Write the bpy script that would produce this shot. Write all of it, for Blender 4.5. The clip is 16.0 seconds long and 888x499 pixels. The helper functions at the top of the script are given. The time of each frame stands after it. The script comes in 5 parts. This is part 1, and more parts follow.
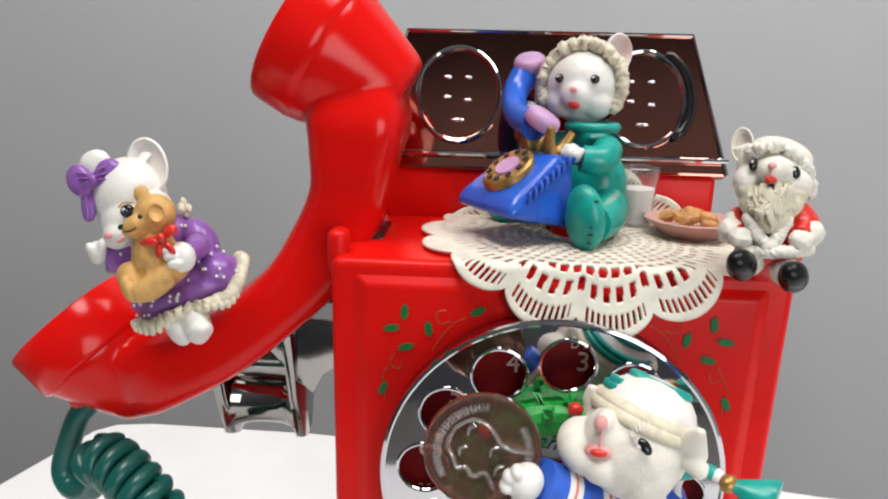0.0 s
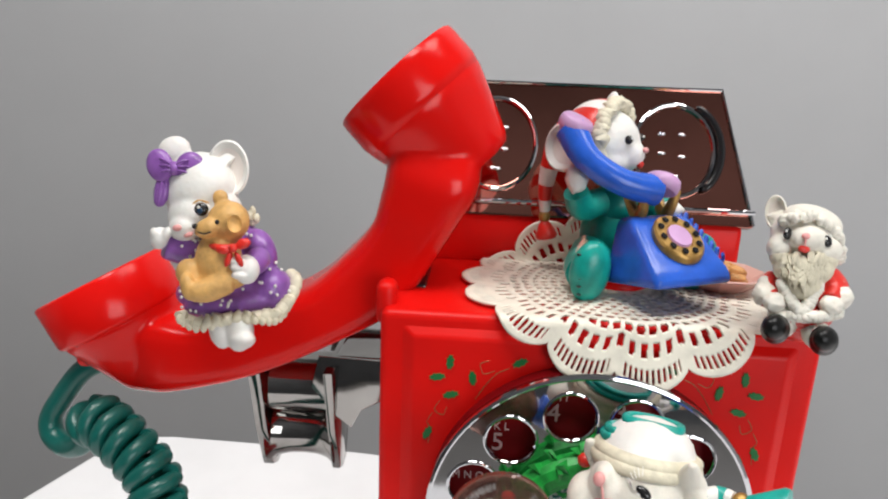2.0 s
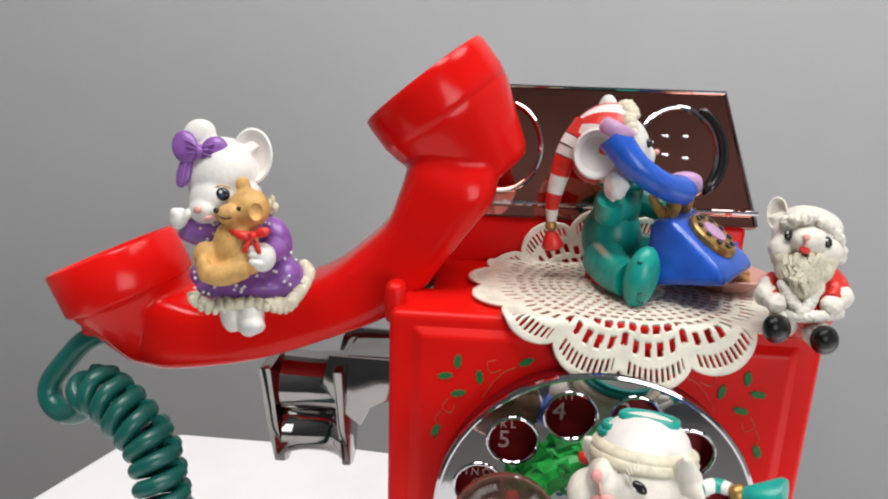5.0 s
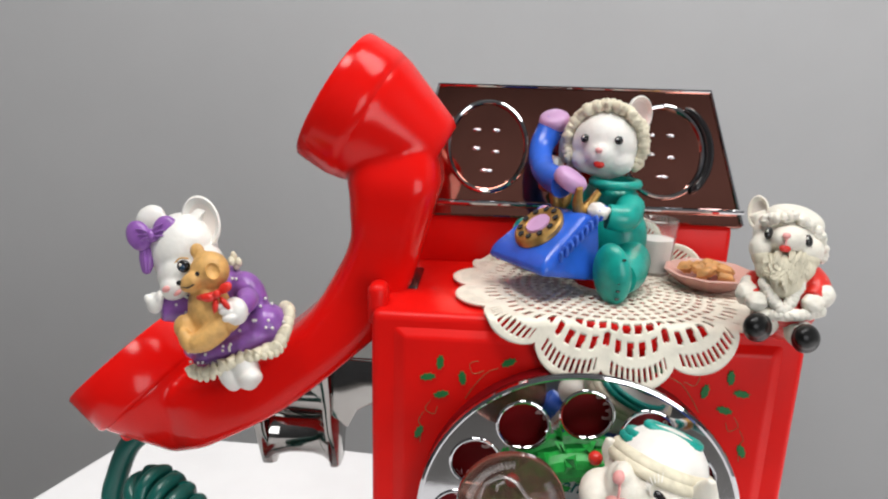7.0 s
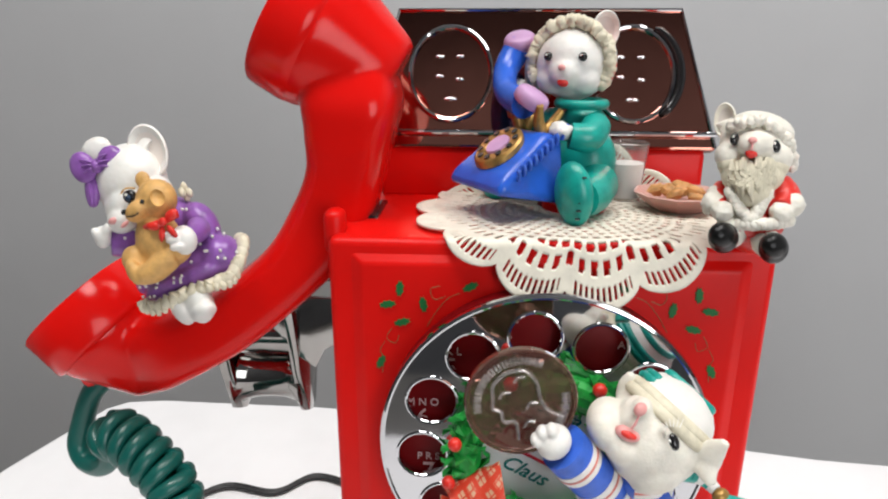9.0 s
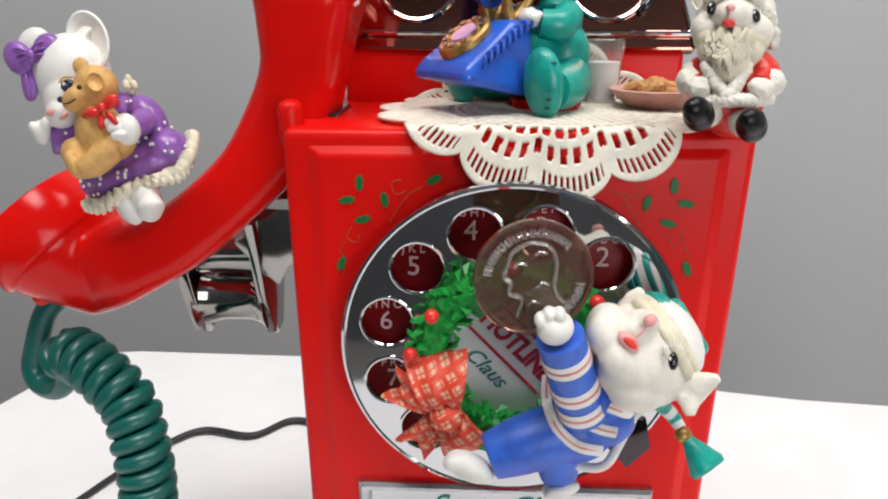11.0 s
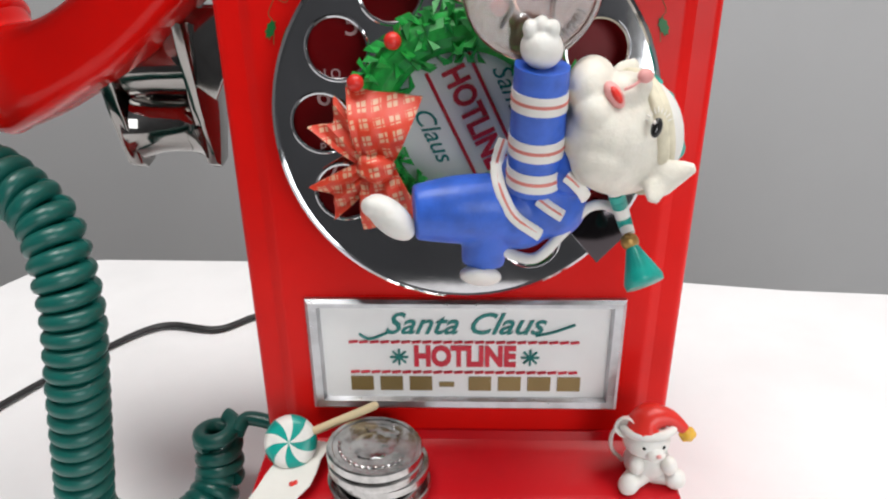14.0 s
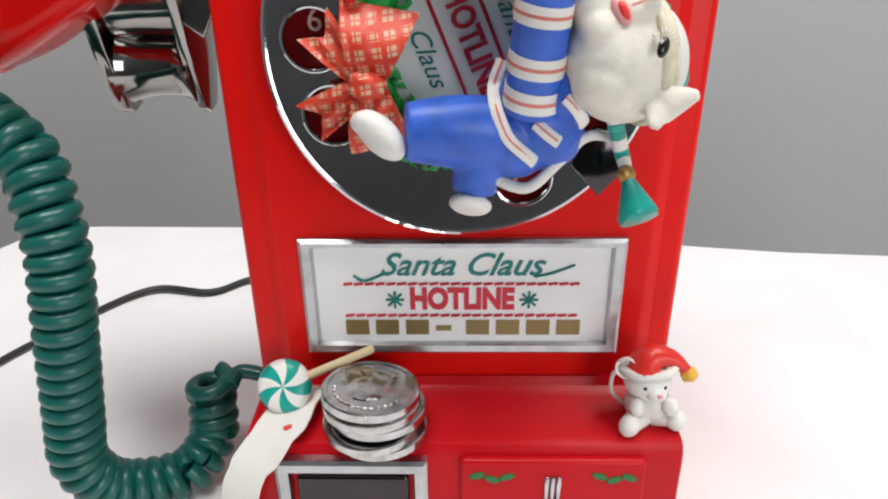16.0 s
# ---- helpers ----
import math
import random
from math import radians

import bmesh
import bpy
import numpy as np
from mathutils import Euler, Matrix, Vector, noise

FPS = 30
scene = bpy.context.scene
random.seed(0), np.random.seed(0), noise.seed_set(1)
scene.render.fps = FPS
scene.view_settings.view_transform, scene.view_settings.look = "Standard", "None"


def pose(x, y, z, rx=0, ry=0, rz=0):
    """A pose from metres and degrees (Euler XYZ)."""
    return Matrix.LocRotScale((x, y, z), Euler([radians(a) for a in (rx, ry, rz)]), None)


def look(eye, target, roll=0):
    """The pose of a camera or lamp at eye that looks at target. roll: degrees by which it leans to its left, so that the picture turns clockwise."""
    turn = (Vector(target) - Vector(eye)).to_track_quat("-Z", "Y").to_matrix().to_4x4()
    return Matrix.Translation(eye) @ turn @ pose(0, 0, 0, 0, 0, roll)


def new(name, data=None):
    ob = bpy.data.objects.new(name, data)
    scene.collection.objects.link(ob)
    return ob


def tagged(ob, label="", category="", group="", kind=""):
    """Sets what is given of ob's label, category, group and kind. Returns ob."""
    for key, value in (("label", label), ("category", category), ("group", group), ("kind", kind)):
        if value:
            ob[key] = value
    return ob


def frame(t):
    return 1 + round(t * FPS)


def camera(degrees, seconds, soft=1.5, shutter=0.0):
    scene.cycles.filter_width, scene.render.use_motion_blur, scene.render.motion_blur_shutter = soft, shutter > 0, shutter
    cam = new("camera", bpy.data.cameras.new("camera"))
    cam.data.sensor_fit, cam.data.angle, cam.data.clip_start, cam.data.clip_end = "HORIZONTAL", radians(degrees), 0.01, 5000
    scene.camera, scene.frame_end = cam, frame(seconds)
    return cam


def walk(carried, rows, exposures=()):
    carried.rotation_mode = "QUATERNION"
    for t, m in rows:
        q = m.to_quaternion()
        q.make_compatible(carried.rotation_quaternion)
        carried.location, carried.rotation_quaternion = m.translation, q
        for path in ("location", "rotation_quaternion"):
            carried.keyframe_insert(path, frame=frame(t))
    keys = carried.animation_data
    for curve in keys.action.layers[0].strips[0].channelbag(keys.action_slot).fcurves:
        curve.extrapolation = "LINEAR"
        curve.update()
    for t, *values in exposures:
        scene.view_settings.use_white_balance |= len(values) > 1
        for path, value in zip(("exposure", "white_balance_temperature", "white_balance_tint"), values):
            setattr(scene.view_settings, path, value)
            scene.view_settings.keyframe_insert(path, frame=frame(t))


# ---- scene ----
cam = camera(68.0, 16.0, soft=2.1)
PATH = [
    (0, (-0.02194, -0.16414, 0.26097), (-0.12116, 1.76412, -0.26055), 1.4),
    (0.5, (-0.0231, -0.16573, 0.26828), (-0.13454, 1.76402, -0.24517), 1.4),
    (1, (-0.02064, -0.16686, 0.27355), (-0.12769, 1.76344, -0.23876), 1.4),
    (1.5, (-0.02594, -0.16946, 0.2756), (-0.12935, 1.76008, -0.24032), 1.7),
    (2, (-0.03424, -0.17, 0.27703), (-0.13903, 1.75912, -0.24017), 2.2),
    (2.5, (-0.03626, -0.17138, 0.2782), (-0.15497, 1.75722, -0.23796), 2.2),
    (3, (-0.0355, -0.17267, 0.27937), (-0.15587, 1.7564, -0.23463), 2.1),
    (3.5, (-0.03632, -0.17317, 0.27915), (-0.1612, 1.75314, -0.24403), 1.9),
    (4, (-0.03532, -0.17416, 0.27954), (-0.16182, 1.75234, -0.24258), 1.9),
    (6.5, (-0.03136, -0.1727, 0.27785), (-0.15475, 1.75396, -0.2444), 1.7),
    (7, (-0.02874, -0.17292, 0.27874), (-0.15728, 1.75462, -0.23902), 1.5),
    (7.5, (-0.02771, -0.17167, 0.27774), (-0.15403, 1.75444, -0.24583), 1.3),
    (8, (-0.02236, -0.16975, 0.27361), (-0.14426, 1.75077, -0.27115), 0.2),
    (10.5, (-0.01489, -0.1685, 0.24681), (-0.11363, 1.71655, -0.41414), 0.3),
    (11, (-0.0111, -0.16624, 0.2403), (-0.09379, 1.71535, -0.4326), 0.0),
    (11.5, (-0.00959, -0.16687, 0.23288), (-0.08456, 1.71061, -0.45227), 0.0),
    (12, (-0.00874, -0.16659, 0.22441), (-0.07651, 1.70582, -0.47521), 0.0),
    (12.5, (-0.00551, -0.16564, 0.2124), (-0.072, 1.70224, -0.49935), -0.2),
    (13, (-0.0031, -0.16405, 0.20228), (-0.06357, 1.69603, -0.53013), -0.5),
    (13.5, (-0.00311, -0.16373, 0.19396), (-0.06283, 1.68683, -0.56225), -0.3),
    (14, (-0.0004, -0.16358, 0.18811), (-0.05901, 1.68124, -0.58209), -0.6),
    (14.5, (-0.00097, -0.16285, 0.18668), (-0.05639, 1.67009, -0.61161), -0.4),
    (15, (-0.00174, -0.16332, 0.18473), (-0.05806, 1.66578, -0.62226), -0.3),
    (15.5, (-0.00223, -0.16396, 0.18013), (-0.04951, 1.6659, -0.62571), -0.5),
    (16, (-0.00072, -0.16369, 0.1755), (-0.04681, 1.65904, -0.64642), -0.7),
]
walk(cam, [(t, look(eye, target, roll)) for t, eye, target, roll in PATH])
MM = 0.001

# ---- world and light ----
world = bpy.data.worlds.new("room_air")
scene.world = world
world.use_nodes = True
world.node_tree.nodes["Background"].inputs[0].default_value = (0.9, 0.95, 1.0, 1)
world.node_tree.nodes["Background"].inputs[1].default_value = 0.035


def ceiling_lamp(x, y, z, sx, sy, watts, target):
    lamp = bpy.data.lights.new("ceiling_light_glow", "AREA")
    lamp.shape, lamp.size, lamp.size_y, lamp.energy = "RECTANGLE", sx, sy, watts
    lamp.color = (1.0, 0.985, 0.96)
    ob = new("ceiling_light_glow", lamp)
    ob.matrix_basis = look((x, y, z), target)
    return ob


ceiling_lamp(-0.35, -0.5, 2.30, 1.3, 0.6, 36, (0, 0.0, 0))
ceiling_lamp(0.95, -0.2, 2.30, 1.2, 0.9, 31.5, (0.9, -0.25, 0))


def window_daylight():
    """Added soft fill lamp behind the camera; no source is seen there."""
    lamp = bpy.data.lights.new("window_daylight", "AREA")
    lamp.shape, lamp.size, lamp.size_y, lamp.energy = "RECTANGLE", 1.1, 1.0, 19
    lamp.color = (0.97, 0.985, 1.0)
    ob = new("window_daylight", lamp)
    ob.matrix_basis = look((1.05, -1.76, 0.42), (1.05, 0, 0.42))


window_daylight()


# ---- materials ----
def mat(name, col, rough=0.4, metal=0.0, var=0.08, scale=60, bump=0.0, bscale=300, coat=0.0, spec=0.5, trans=0.0, col2=None, sss=0.0):
    m = bpy.data.materials.new(name)
    m.use_nodes = True
    nt = m.node_tree
    b = nt.nodes["Principled BSDF"]
    b.inputs["Roughness"].default_value = rough
    b.inputs["Metallic"].default_value = metal
    b.inputs["Coat Weight"].default_value = coat
    b.inputs["Coat Roughness"].default_value = 0.12
    b.inputs["Specular IOR Level"].default_value = spec
    b.inputs["Transmission Weight"].default_value = trans
    if sss:
        b.inputs["Subsurface Weight"].default_value = sss
        b.inputs["Subsurface Radius"].default_value = (0.002, 0.001, 0.0007)
    tc = nt.nodes.new("ShaderNodeTexCoord")
    n1 = nt.nodes.new("ShaderNodeTexNoise")
    n1.inputs["Scale"].default_value = scale
    n1.inputs["Detail"].default_value = 6
    nt.links.new(tc.outputs["Object"], n1.inputs["Vector"])
    mix = nt.nodes.new("ShaderNodeMix")
    mix.data_type = "RGBA"
    d = col2 or tuple(max(0, c * (1 - 3 * var)) for c in col)
    mix.inputs[6].default_value = (*col, 1)
    mix.inputs[7].default_value = (*d, 1)
    ramp = nt.nodes.new("ShaderNodeMapRange")
    ramp.inputs[1].default_value, ramp.inputs[2].default_value = 0.42, 0.75
    nt.links.new(n1.outputs["Fac"], ramp.inputs[0])
    nt.links.new(ramp.outputs[0], mix.inputs[0])
    nt.links.new(mix.outputs[2], b.inputs["Base Color"])
    rr = nt.nodes.new("ShaderNodeMapRange")
    rr.inputs[3].default_value, rr.inputs[4].default_value = rough * 0.85, min(1, rough * 1.25 + 0.01)
    n2 = nt.nodes.new("ShaderNodeTexNoise")
    n2.inputs["Scale"].default_value = scale * 4
    nt.links.new(tc.outputs["Object"], n2.inputs["Vector"])
    nt.links.new(n2.outputs["Fac"], rr.inputs[0])
    nt.links.new(rr.outputs[0], b.inputs["Roughness"])
    if bump:
        n3 = nt.nodes.new("ShaderNodeTexNoise")
        n3.inputs["Scale"].default_value = bscale
        n3.inputs["Detail"].default_value = 4
        nt.links.new(tc.outputs["Object"], n3.inputs["Vector"])
        bp = nt.nodes.new("ShaderNodeBump")
        bp.inputs["Strength"].default_value = bump
        bp.inputs["Distance"].default_value = 0.0006
        nt.links.new(n3.outputs["Fac"], bp.inputs["Height"])
        nt.links.new(bp.outputs["Normal"], b.inputs["Normal"])
    return m


RED = mat("red_plastic", (0.72, 0.007, 0.005), 0.33, var=0.05, scale=30, bump=0.05, bscale=500, spec=0.18)
RED_GLOSS = mat("glossy_red_plastic", (0.74, 0.007, 0.005), 0.16, var=0.04, scale=25, bump=0.03, bscale=200, spec=0.22)
CRIMSON = mat("crimson_plastic", (0.50, 0.004, 0.009), 0.3, var=0.05, scale=30, bump=0.05, bscale=500, spec=0.18)
DARKRED = mat("dark_red_enamel", (0.19, 0.003, 0.005), 0.4, var=0.1, spec=0.15)
CHROME = mat("chrome", (0.60, 0.60, 0.62), 0.05, metal=1.0, var=0.05, scale=40, bump=0.03, bscale=90)
CHROME_WORN = mat("worn_chrome", (0.62, 0.62, 0.64), 0.16, metal=1.0, var=0.12, scale=120, bump=0.15, bscale=240)
# plain chrome plate; the brown it reflects is put into its tint
DARKCHROME = mat("chrome_with_brown_reflection", (0.50, 0.20, 0.15), 0.06, metal=1.0, var=0.05, scale=20, bump=0.04, bscale=60)
SILVER = mat("silver_coin_metal", (0.62, 0.61, 0.60), 0.17, metal=1.0, var=0.15, scale=300, bump=0.25, bscale=400)
HOOKCHROME = mat("dark_chrome", (0.36, 0.345, 0.33), 0.09, metal=1.0, var=0.08, scale=40, bump=0.05, bscale=90)
BLACKCHROME = mat("black_chrome", (0.07, 0.06, 0.065), 0.1, metal=1.0, var=0.05, scale=40)
FRAMEMETAL = mat("brushed_silver_frame", (0.55, 0.56, 0.58), 0.28, metal=1.0, var=0.1, scale=150)
WHITE = mat("white_painted_resin", (0.80, 0.78, 0.74), 0.42, var=0.03, scale=200, bump=0.2, bscale=900, sss=0.05)
FUR = mat("off_white_furred_resin", (0.80, 0.76, 0.67), 0.5, var=0.05, scale=250, bump=0.22, bscale=1300, sss=0.05)
CREAM = mat("cream_painted_resin", (0.74, 0.68, 0.52), 0.5, var=0.08, scale=300, bump=0.4, bscale=900)
PINK = mat("pink_paint", (0.80, 0.36, 0.34), 0.4)
EARPINK = mat("pale_inner_ear", (0.76, 0.69, 0.64), 0.5)
LILAC = mat("lilac_paint", (0.62, 0.36, 0.62), 0.35)
PURPLE = mat("purple_paint", (0.27, 0.105, 0.40), 0.28, var=0.12, scale=300, bump=0.1)
BLUE = mat("royal_blue_paint", (0.025, 0.12, 0.62), 0.22, var=0.08, scale=200, bump=0.08)
BLUEMATT = mat("blue_pyjama_paint", (0.035, 0.13, 0.62), 0.38, var=0.1, scale=200, bump=0.2, bscale=600)
TEAL = mat("teal_paint", (0.007, 0.36, 0.30), 0.3, var=0.12, scale=200, bump=0.15)
CORDGREEN = mat("dark_green_vinyl", (0.006, 0.115, 0.095), 0.3, var=0.08, scale=80, bump=0.05)
GREEN = mat("wreath_green_paint", (0.012, 0.36, 0.05), 0.4, var=0.2, scale=400, bump=0.4)
HOLLY = mat("printed_holly_green", (0.008, 0.16, 0.035), 0.35)
INKPINK = mat("coral_stripe_paint", (0.74, 0.22, 0.18), 0.4)
INKBLUE = mat("dark_blue_eye_glint", (0.02, 0.05, 0.10), 0.2)
BERRY = mat("berry_red_paint", (0.72, 0.03, 0.02), 0.3)
RIBBONRED = mat("ribbon_red_paint", (0.66, 0.05, 0.03), 0.4, var=0.1)
GOLD = mat("gold_paint", (0.48, 0.28, 0.08), 0.35, metal=0.6, var=0.15, scale=400)
GOLDINK = mat("gold_foil_ink", (0.26, 0.18, 0.065), 0.35, metal=0.3)
YELLOW = mat("yellow_paint", (0.75, 0.42, 0.04), 0.4)
BROWN = mat("teddy_tan_paint", (0.70, 0.40, 0.13), 0.5, var=0.10, scale=350, bump=0.4, bscale=900)
COOKIE = mat("cookie_tan_paint", (0.62, 0.30, 0.10), 0.55, var=0.15, scale=500, bump=0.3)
PLATEPINK = mat("pale_pink_dish", (0.62, 0.36, 0.31), 0.35)
BLACK = mat("black_paint", (0.012, 0.011, 0.012), 0.18)
BOOT = mat("black_boot_paint", (0.006, 0.006, 0.006), 0.3, spec=0.25)
BLACKCABLE = mat("black_rubber_cable", (0.015, 0.015, 0.016), 0.4)
STICK = mat("pale_wood_stick", (0.68, 0.54, 0.33), 0.5)
PAPER = mat("white_card_paper", (0.78, 0.77, 0.72), 0.6, var=0.04)
LABEL = mat("printed_white_label", (0.86, 0.86, 0.85), 0.4, var=0.02)
INKRED = mat("red_ink", (0.62, 0.015, 0.04), 0.4)
INKGREEN = mat("teal_ink", (0.006, 0.20, 0.18), 0.4)
DIGIT = mat("pale_pink_digit_ink", (0.70, 0.45, 0.45), 0.4)
DOILY = mat("ivory_plastic_lace", (0.84, 0.79, 0.67), 0.45, var=0.06, scale=200, bump=0.15, bscale=700)
MILK = mat("white_milk_glass", (0.85, 0.84, 0.82), 0.3)
CLOTH = mat("white_table_cloth", (0.85, 0.84, 0.85), 0.85, var=0.03, scale=12, bump=0.15, bscale=60)
WALL = mat("grey_wall_paint", (0.52, 0.52, 0.53), 0.8, var=0.015, scale=3, bump=0.05, bscale=150)
DARKWALL = mat("dark_wall_for_reflections", (0.12, 0.125, 0.135), 0.6, var=0.12, scale=3)
CEIL = mat("white_ceiling_paint", (0.34, 0.34, 0.33), 0.8)
FLOORM = mat("grey_floor_covering", (0.22, 0.21, 0.20), 0.7)


def clear_mat():
    m = mat("clear_plastic_coin", (0.36, 0.19, 0.145), 0.04, var=0.03, trans=0.78, coat=0.25)
    return m


CLEAR = clear_mat()
# coin plastic again, paler: highlights on the embossing are put into the colour
RELIEF = mat("clear_relief_with_highlight", (0.80, 0.76, 0.74), 0.08, var=0.05, trans=0.8, coat=0.8)
GLASS = mat("clear_tumbler_plastic", (0.93, 0.93, 0.92), 0.05, var=0.01, trans=0.95)


def plaid_mat():
    m = bpy.data.materials.new("red_plaid_ribbon")
    m.use_nodes = True
    nt = m.node_tree
    b = nt.nodes["Principled BSDF"]
    b.inputs["Roughness"].default_value = 0.45
    tc = nt.nodes.new("ShaderNodeTexCoord")
    last = None
    mp = nt.nodes.new("ShaderNodeMapping")
    mp.inputs["Rotation"].default_value = (0, radians(17), 0)
    nt.links.new(tc.outputs["Object"], mp.inputs["Vector"])
    for axis, sc in (("X", 90), ("Z", 90), ("X", 230), ("Z", 230)):
        w = nt.nodes.new("ShaderNodeTexWave")
        w.bands_direction = axis
        w.inputs["Scale"].default_value = sc
        w.inputs["Distortion"].default_value = 1.6
        w.inputs["Detail"].default_value = 1
        nt.links.new(mp.outputs["Vector"], w.inputs["Vector"])
        r = nt.nodes.new("ShaderNodeMapRange")
        r.inputs[1].default_value, r.inputs[2].default_value = (0.62, 0.8) if sc < 100 else (0.8, 0.95)
        nt.links.new(w.outputs["Fac"], r.inputs[0])
        if last:
            mx = nt.nodes.new("ShaderNodeMath")
            mx.operation = "MAXIMUM"
            nt.links.new(last.outputs[0], mx.inputs[0])
            nt.links.new(r.outputs[0], mx.inputs[1])
            last = mx
        else:
            last = r
    mix = nt.nodes.new("ShaderNodeMix")
    mix.data_type = "RGBA"
    mix.inputs[6].default_value = (0.66, 0.38, 0.24, 1)
    mix.inputs[7].default_value = (0.66, 0.05, 0.02, 1)
    nt.links.new(last.outputs[0], mix.inputs[0])
    nt.links.new(mix.outputs[2], b.inputs["Base Color"])
    return m


PLAID = plaid_mat()


# ---- mesh tools: all lengths in millimetres ----
class Shape:
    def __init__(self):
        self.v, self.f, self.mi, self.mats = [], [], [], []

    def slot(self, m):
        if m not in self.mats:
            self.mats.append(m)
        return self.mats.index(m)

    def add(self, vs, fs, m):
        o, s = len(self.v), self.slot(m)
        self.v += [tuple(p) for p in vs]
        self.f += [tuple(i + o for i in f) for f in fs]
        self.mi += [s] * len(fs)
        return self

    def ell(self, c, r, m, rot=(0, 0, 0), n=24, k=14, lump=0.0):
        r = (r, r, r) if isinstance(r, (int, float)) else r
        e = Euler([radians(a) for a in rot]).to_matrix()
        vs = [Vector((0, 0, 1))]
        for i in range(1, k):
            a = math.pi * i / k
            for j in range(n):
                b = 2 * math.pi * j / n
                vs.append(Vector((math.sin(a) * math.cos(b), math.sin(a) * math.sin(b), math.cos(a))))
        vs.append(Vector((0, 0, -1)))
        if lump:
            vs = [p * (1 + lump * noise.noise(p * 2.3 + Vector(c))) for p in vs]
        vs = [e @ Vector((p.x * r[0], p.y * r[1], p.z * r[2])) + Vector(c) for p in vs]
        fs = [(0, 1 + j, 1 + (j + 1) % n) for j in range(n)]
        for i in range(k - 2):
            for j in range(n):
                a, b = 1 + i * n + j, 1 + i * n + (j + 1) % n
                fs.append((a, a + n, b + n, b))
        e0, last = 1 + (k - 2) * n, len(vs) - 1
        fs += [(e0 + j, last, e0 + (j + 1) % n) for j in range(n)]
        self.add(vs, fs, m)
        return self

    def tube(self, pts, rad, m, n=14, flat=1.0, side=None, power=2.0, closed=False, ends=True):
        """rad: one radius or one for each point; flat: the width along side as a multiple."""
        P = [Vector(p) for p in pts]
        rad = [rad] * len(P) if isinstance(rad, (int, float)) else rad
        flat = [flat] * len(P) if isinstance(flat, (int, float)) else flat
        N = len(P)
        up = Vector(side) if side else None
        vs, prev = [], None
        for i, p in enumerate(P):
            t = (P[(i + 1) % N] - P[i - 1]) if closed else (P[min(i + 1, N - 1)] - P[max(i - 1, 0)])
            t.normalize()
            if up is not None:
                a = (up - t * up.dot(t)).normalized()
            elif prev is None:
                a = t.orthogonal().normalized()
            else:
                a = (prev - t * prev.dot(t)).normalized()
            prev = a
            b = t.cross(a)
            for j in range(n):
                w = 2 * math.pi * j / n
                ca, sa = math.cos(w), math.sin(w)
                ca = math.copysign(abs(ca) ** (2 / power), ca)
                sa = math.copysign(abs(sa) ** (2 / power), sa)
                vs.append(p + a * (ca * rad[i] * flat[i]) + b * (sa * rad[i]))
        fs = []
        for i in range(N if closed else N - 1):
            for j in range(n):
                a0, b0 = i * n + j, i * n + (j + 1) % n
                a1, b1 = ((i + 1) % N) * n + j, ((i + 1) % N) * n + (j + 1) % n
                fs.append((a0, b0, b1, a1))
        if ends and not closed:
            vs += [P[0], P[-1]]
            for j in range(n):
                fs.append((len(vs) - 2, (j + 1) % n, j))
                fs.append((len(vs) - 1, (N - 1) * n + j, (N - 1) * n + (j + 1) % n))
        self.add(vs, fs, m)
        return self

    def lathe(self, prof, m, n=40, c=(0, 0, 0), axis=(0, 0, 1)):
        """prof: (radius, height along axis) from one end to the other."""
        q = Vector((0, 0, 1)).rotation_difference(Vector(axis)).to_matrix()
        vs, fs = [], []
        for r, h in prof:
            for j in range(n):
                w = 2 * math.pi * j / n
                vs.append(q @ Vector((r * math.cos(w), r * math.sin(w), h)) + Vector(c))
        for i in range(len(prof) - 1):
            for j in range(n):
                a, b = i * n + j, i * n + (j + 1) % n
                fs.append((a, b, b + n, a + n))
        if prof[0][0] > 0.01:
            fs.append(tuple(reversed(range(n))))
        if prof[-1][0] > 0.01:
            fs.append(tuple((len(prof) - 1) * n + j for j in range(n)))
        self.add(vs, fs, m)
        return self

    def resize(self, c, k, start=0):
        """Scales what was built since start about c."""
        k = (k, k, k) if isinstance(k, (int, float)) else k
        self.v[start:] = [tuple(c[i] + (p[i] - c[i]) * k[i] for i in range(3)) for p in self.v[start:]]
        return self

    def turn(self, c, deg, start=0):
        """Turns what was built since start about the upright line through c."""
        m = Matrix.Rotation(radians(deg), 3, "Z")
        self.v[start:] = [tuple(m @ (Vector(p) - Vector(c)) + Vector(c)) for p in self.v[start:]]
        return self

    def join(self, other):
        """Takes in the faces of another shape, each with its material."""
        o = len(self.v)
        self.v += other.v
        self.f += [tuple(i + o for i in f) for f in other.f]
        self.mi += [self.slot(other.mats[i]) for i in other.mi]
        return self

    def blend(self, grain, rounds):
        """Melts the pieces into one smooth body of the first material."""
        me = bpy.data.meshes.new("clay")
        me.from_pydata(self.v, [], self.f)
        ob = bpy.data.objects.new("clay", me)
        scene.collection.objects.link(ob)
        re = ob.modifiers.new("melt", "REMESH")
        re.mode, re.voxel_size, re.adaptivity = "VOXEL", grain, 0.0
        sm = ob.modifiers.new("soften", "SMOOTH")
        sm.factor, sm.iterations = 0.5, rounds
        bpy.context.view_layer.update()
        got = bpy.data.meshes.new_from_object(ob.evaluated_get(bpy.context.evaluated_depsgraph_get()))
        out = Shape()
        out.add([v.co.copy() for v in got.vertices], [tuple(p.vertices) for p in got.polygons], self.mats[0])
        bpy.data.objects.remove(ob)
        bpy.data.meshes.remove(got)
        bpy.data.meshes.remove(me)
        return out

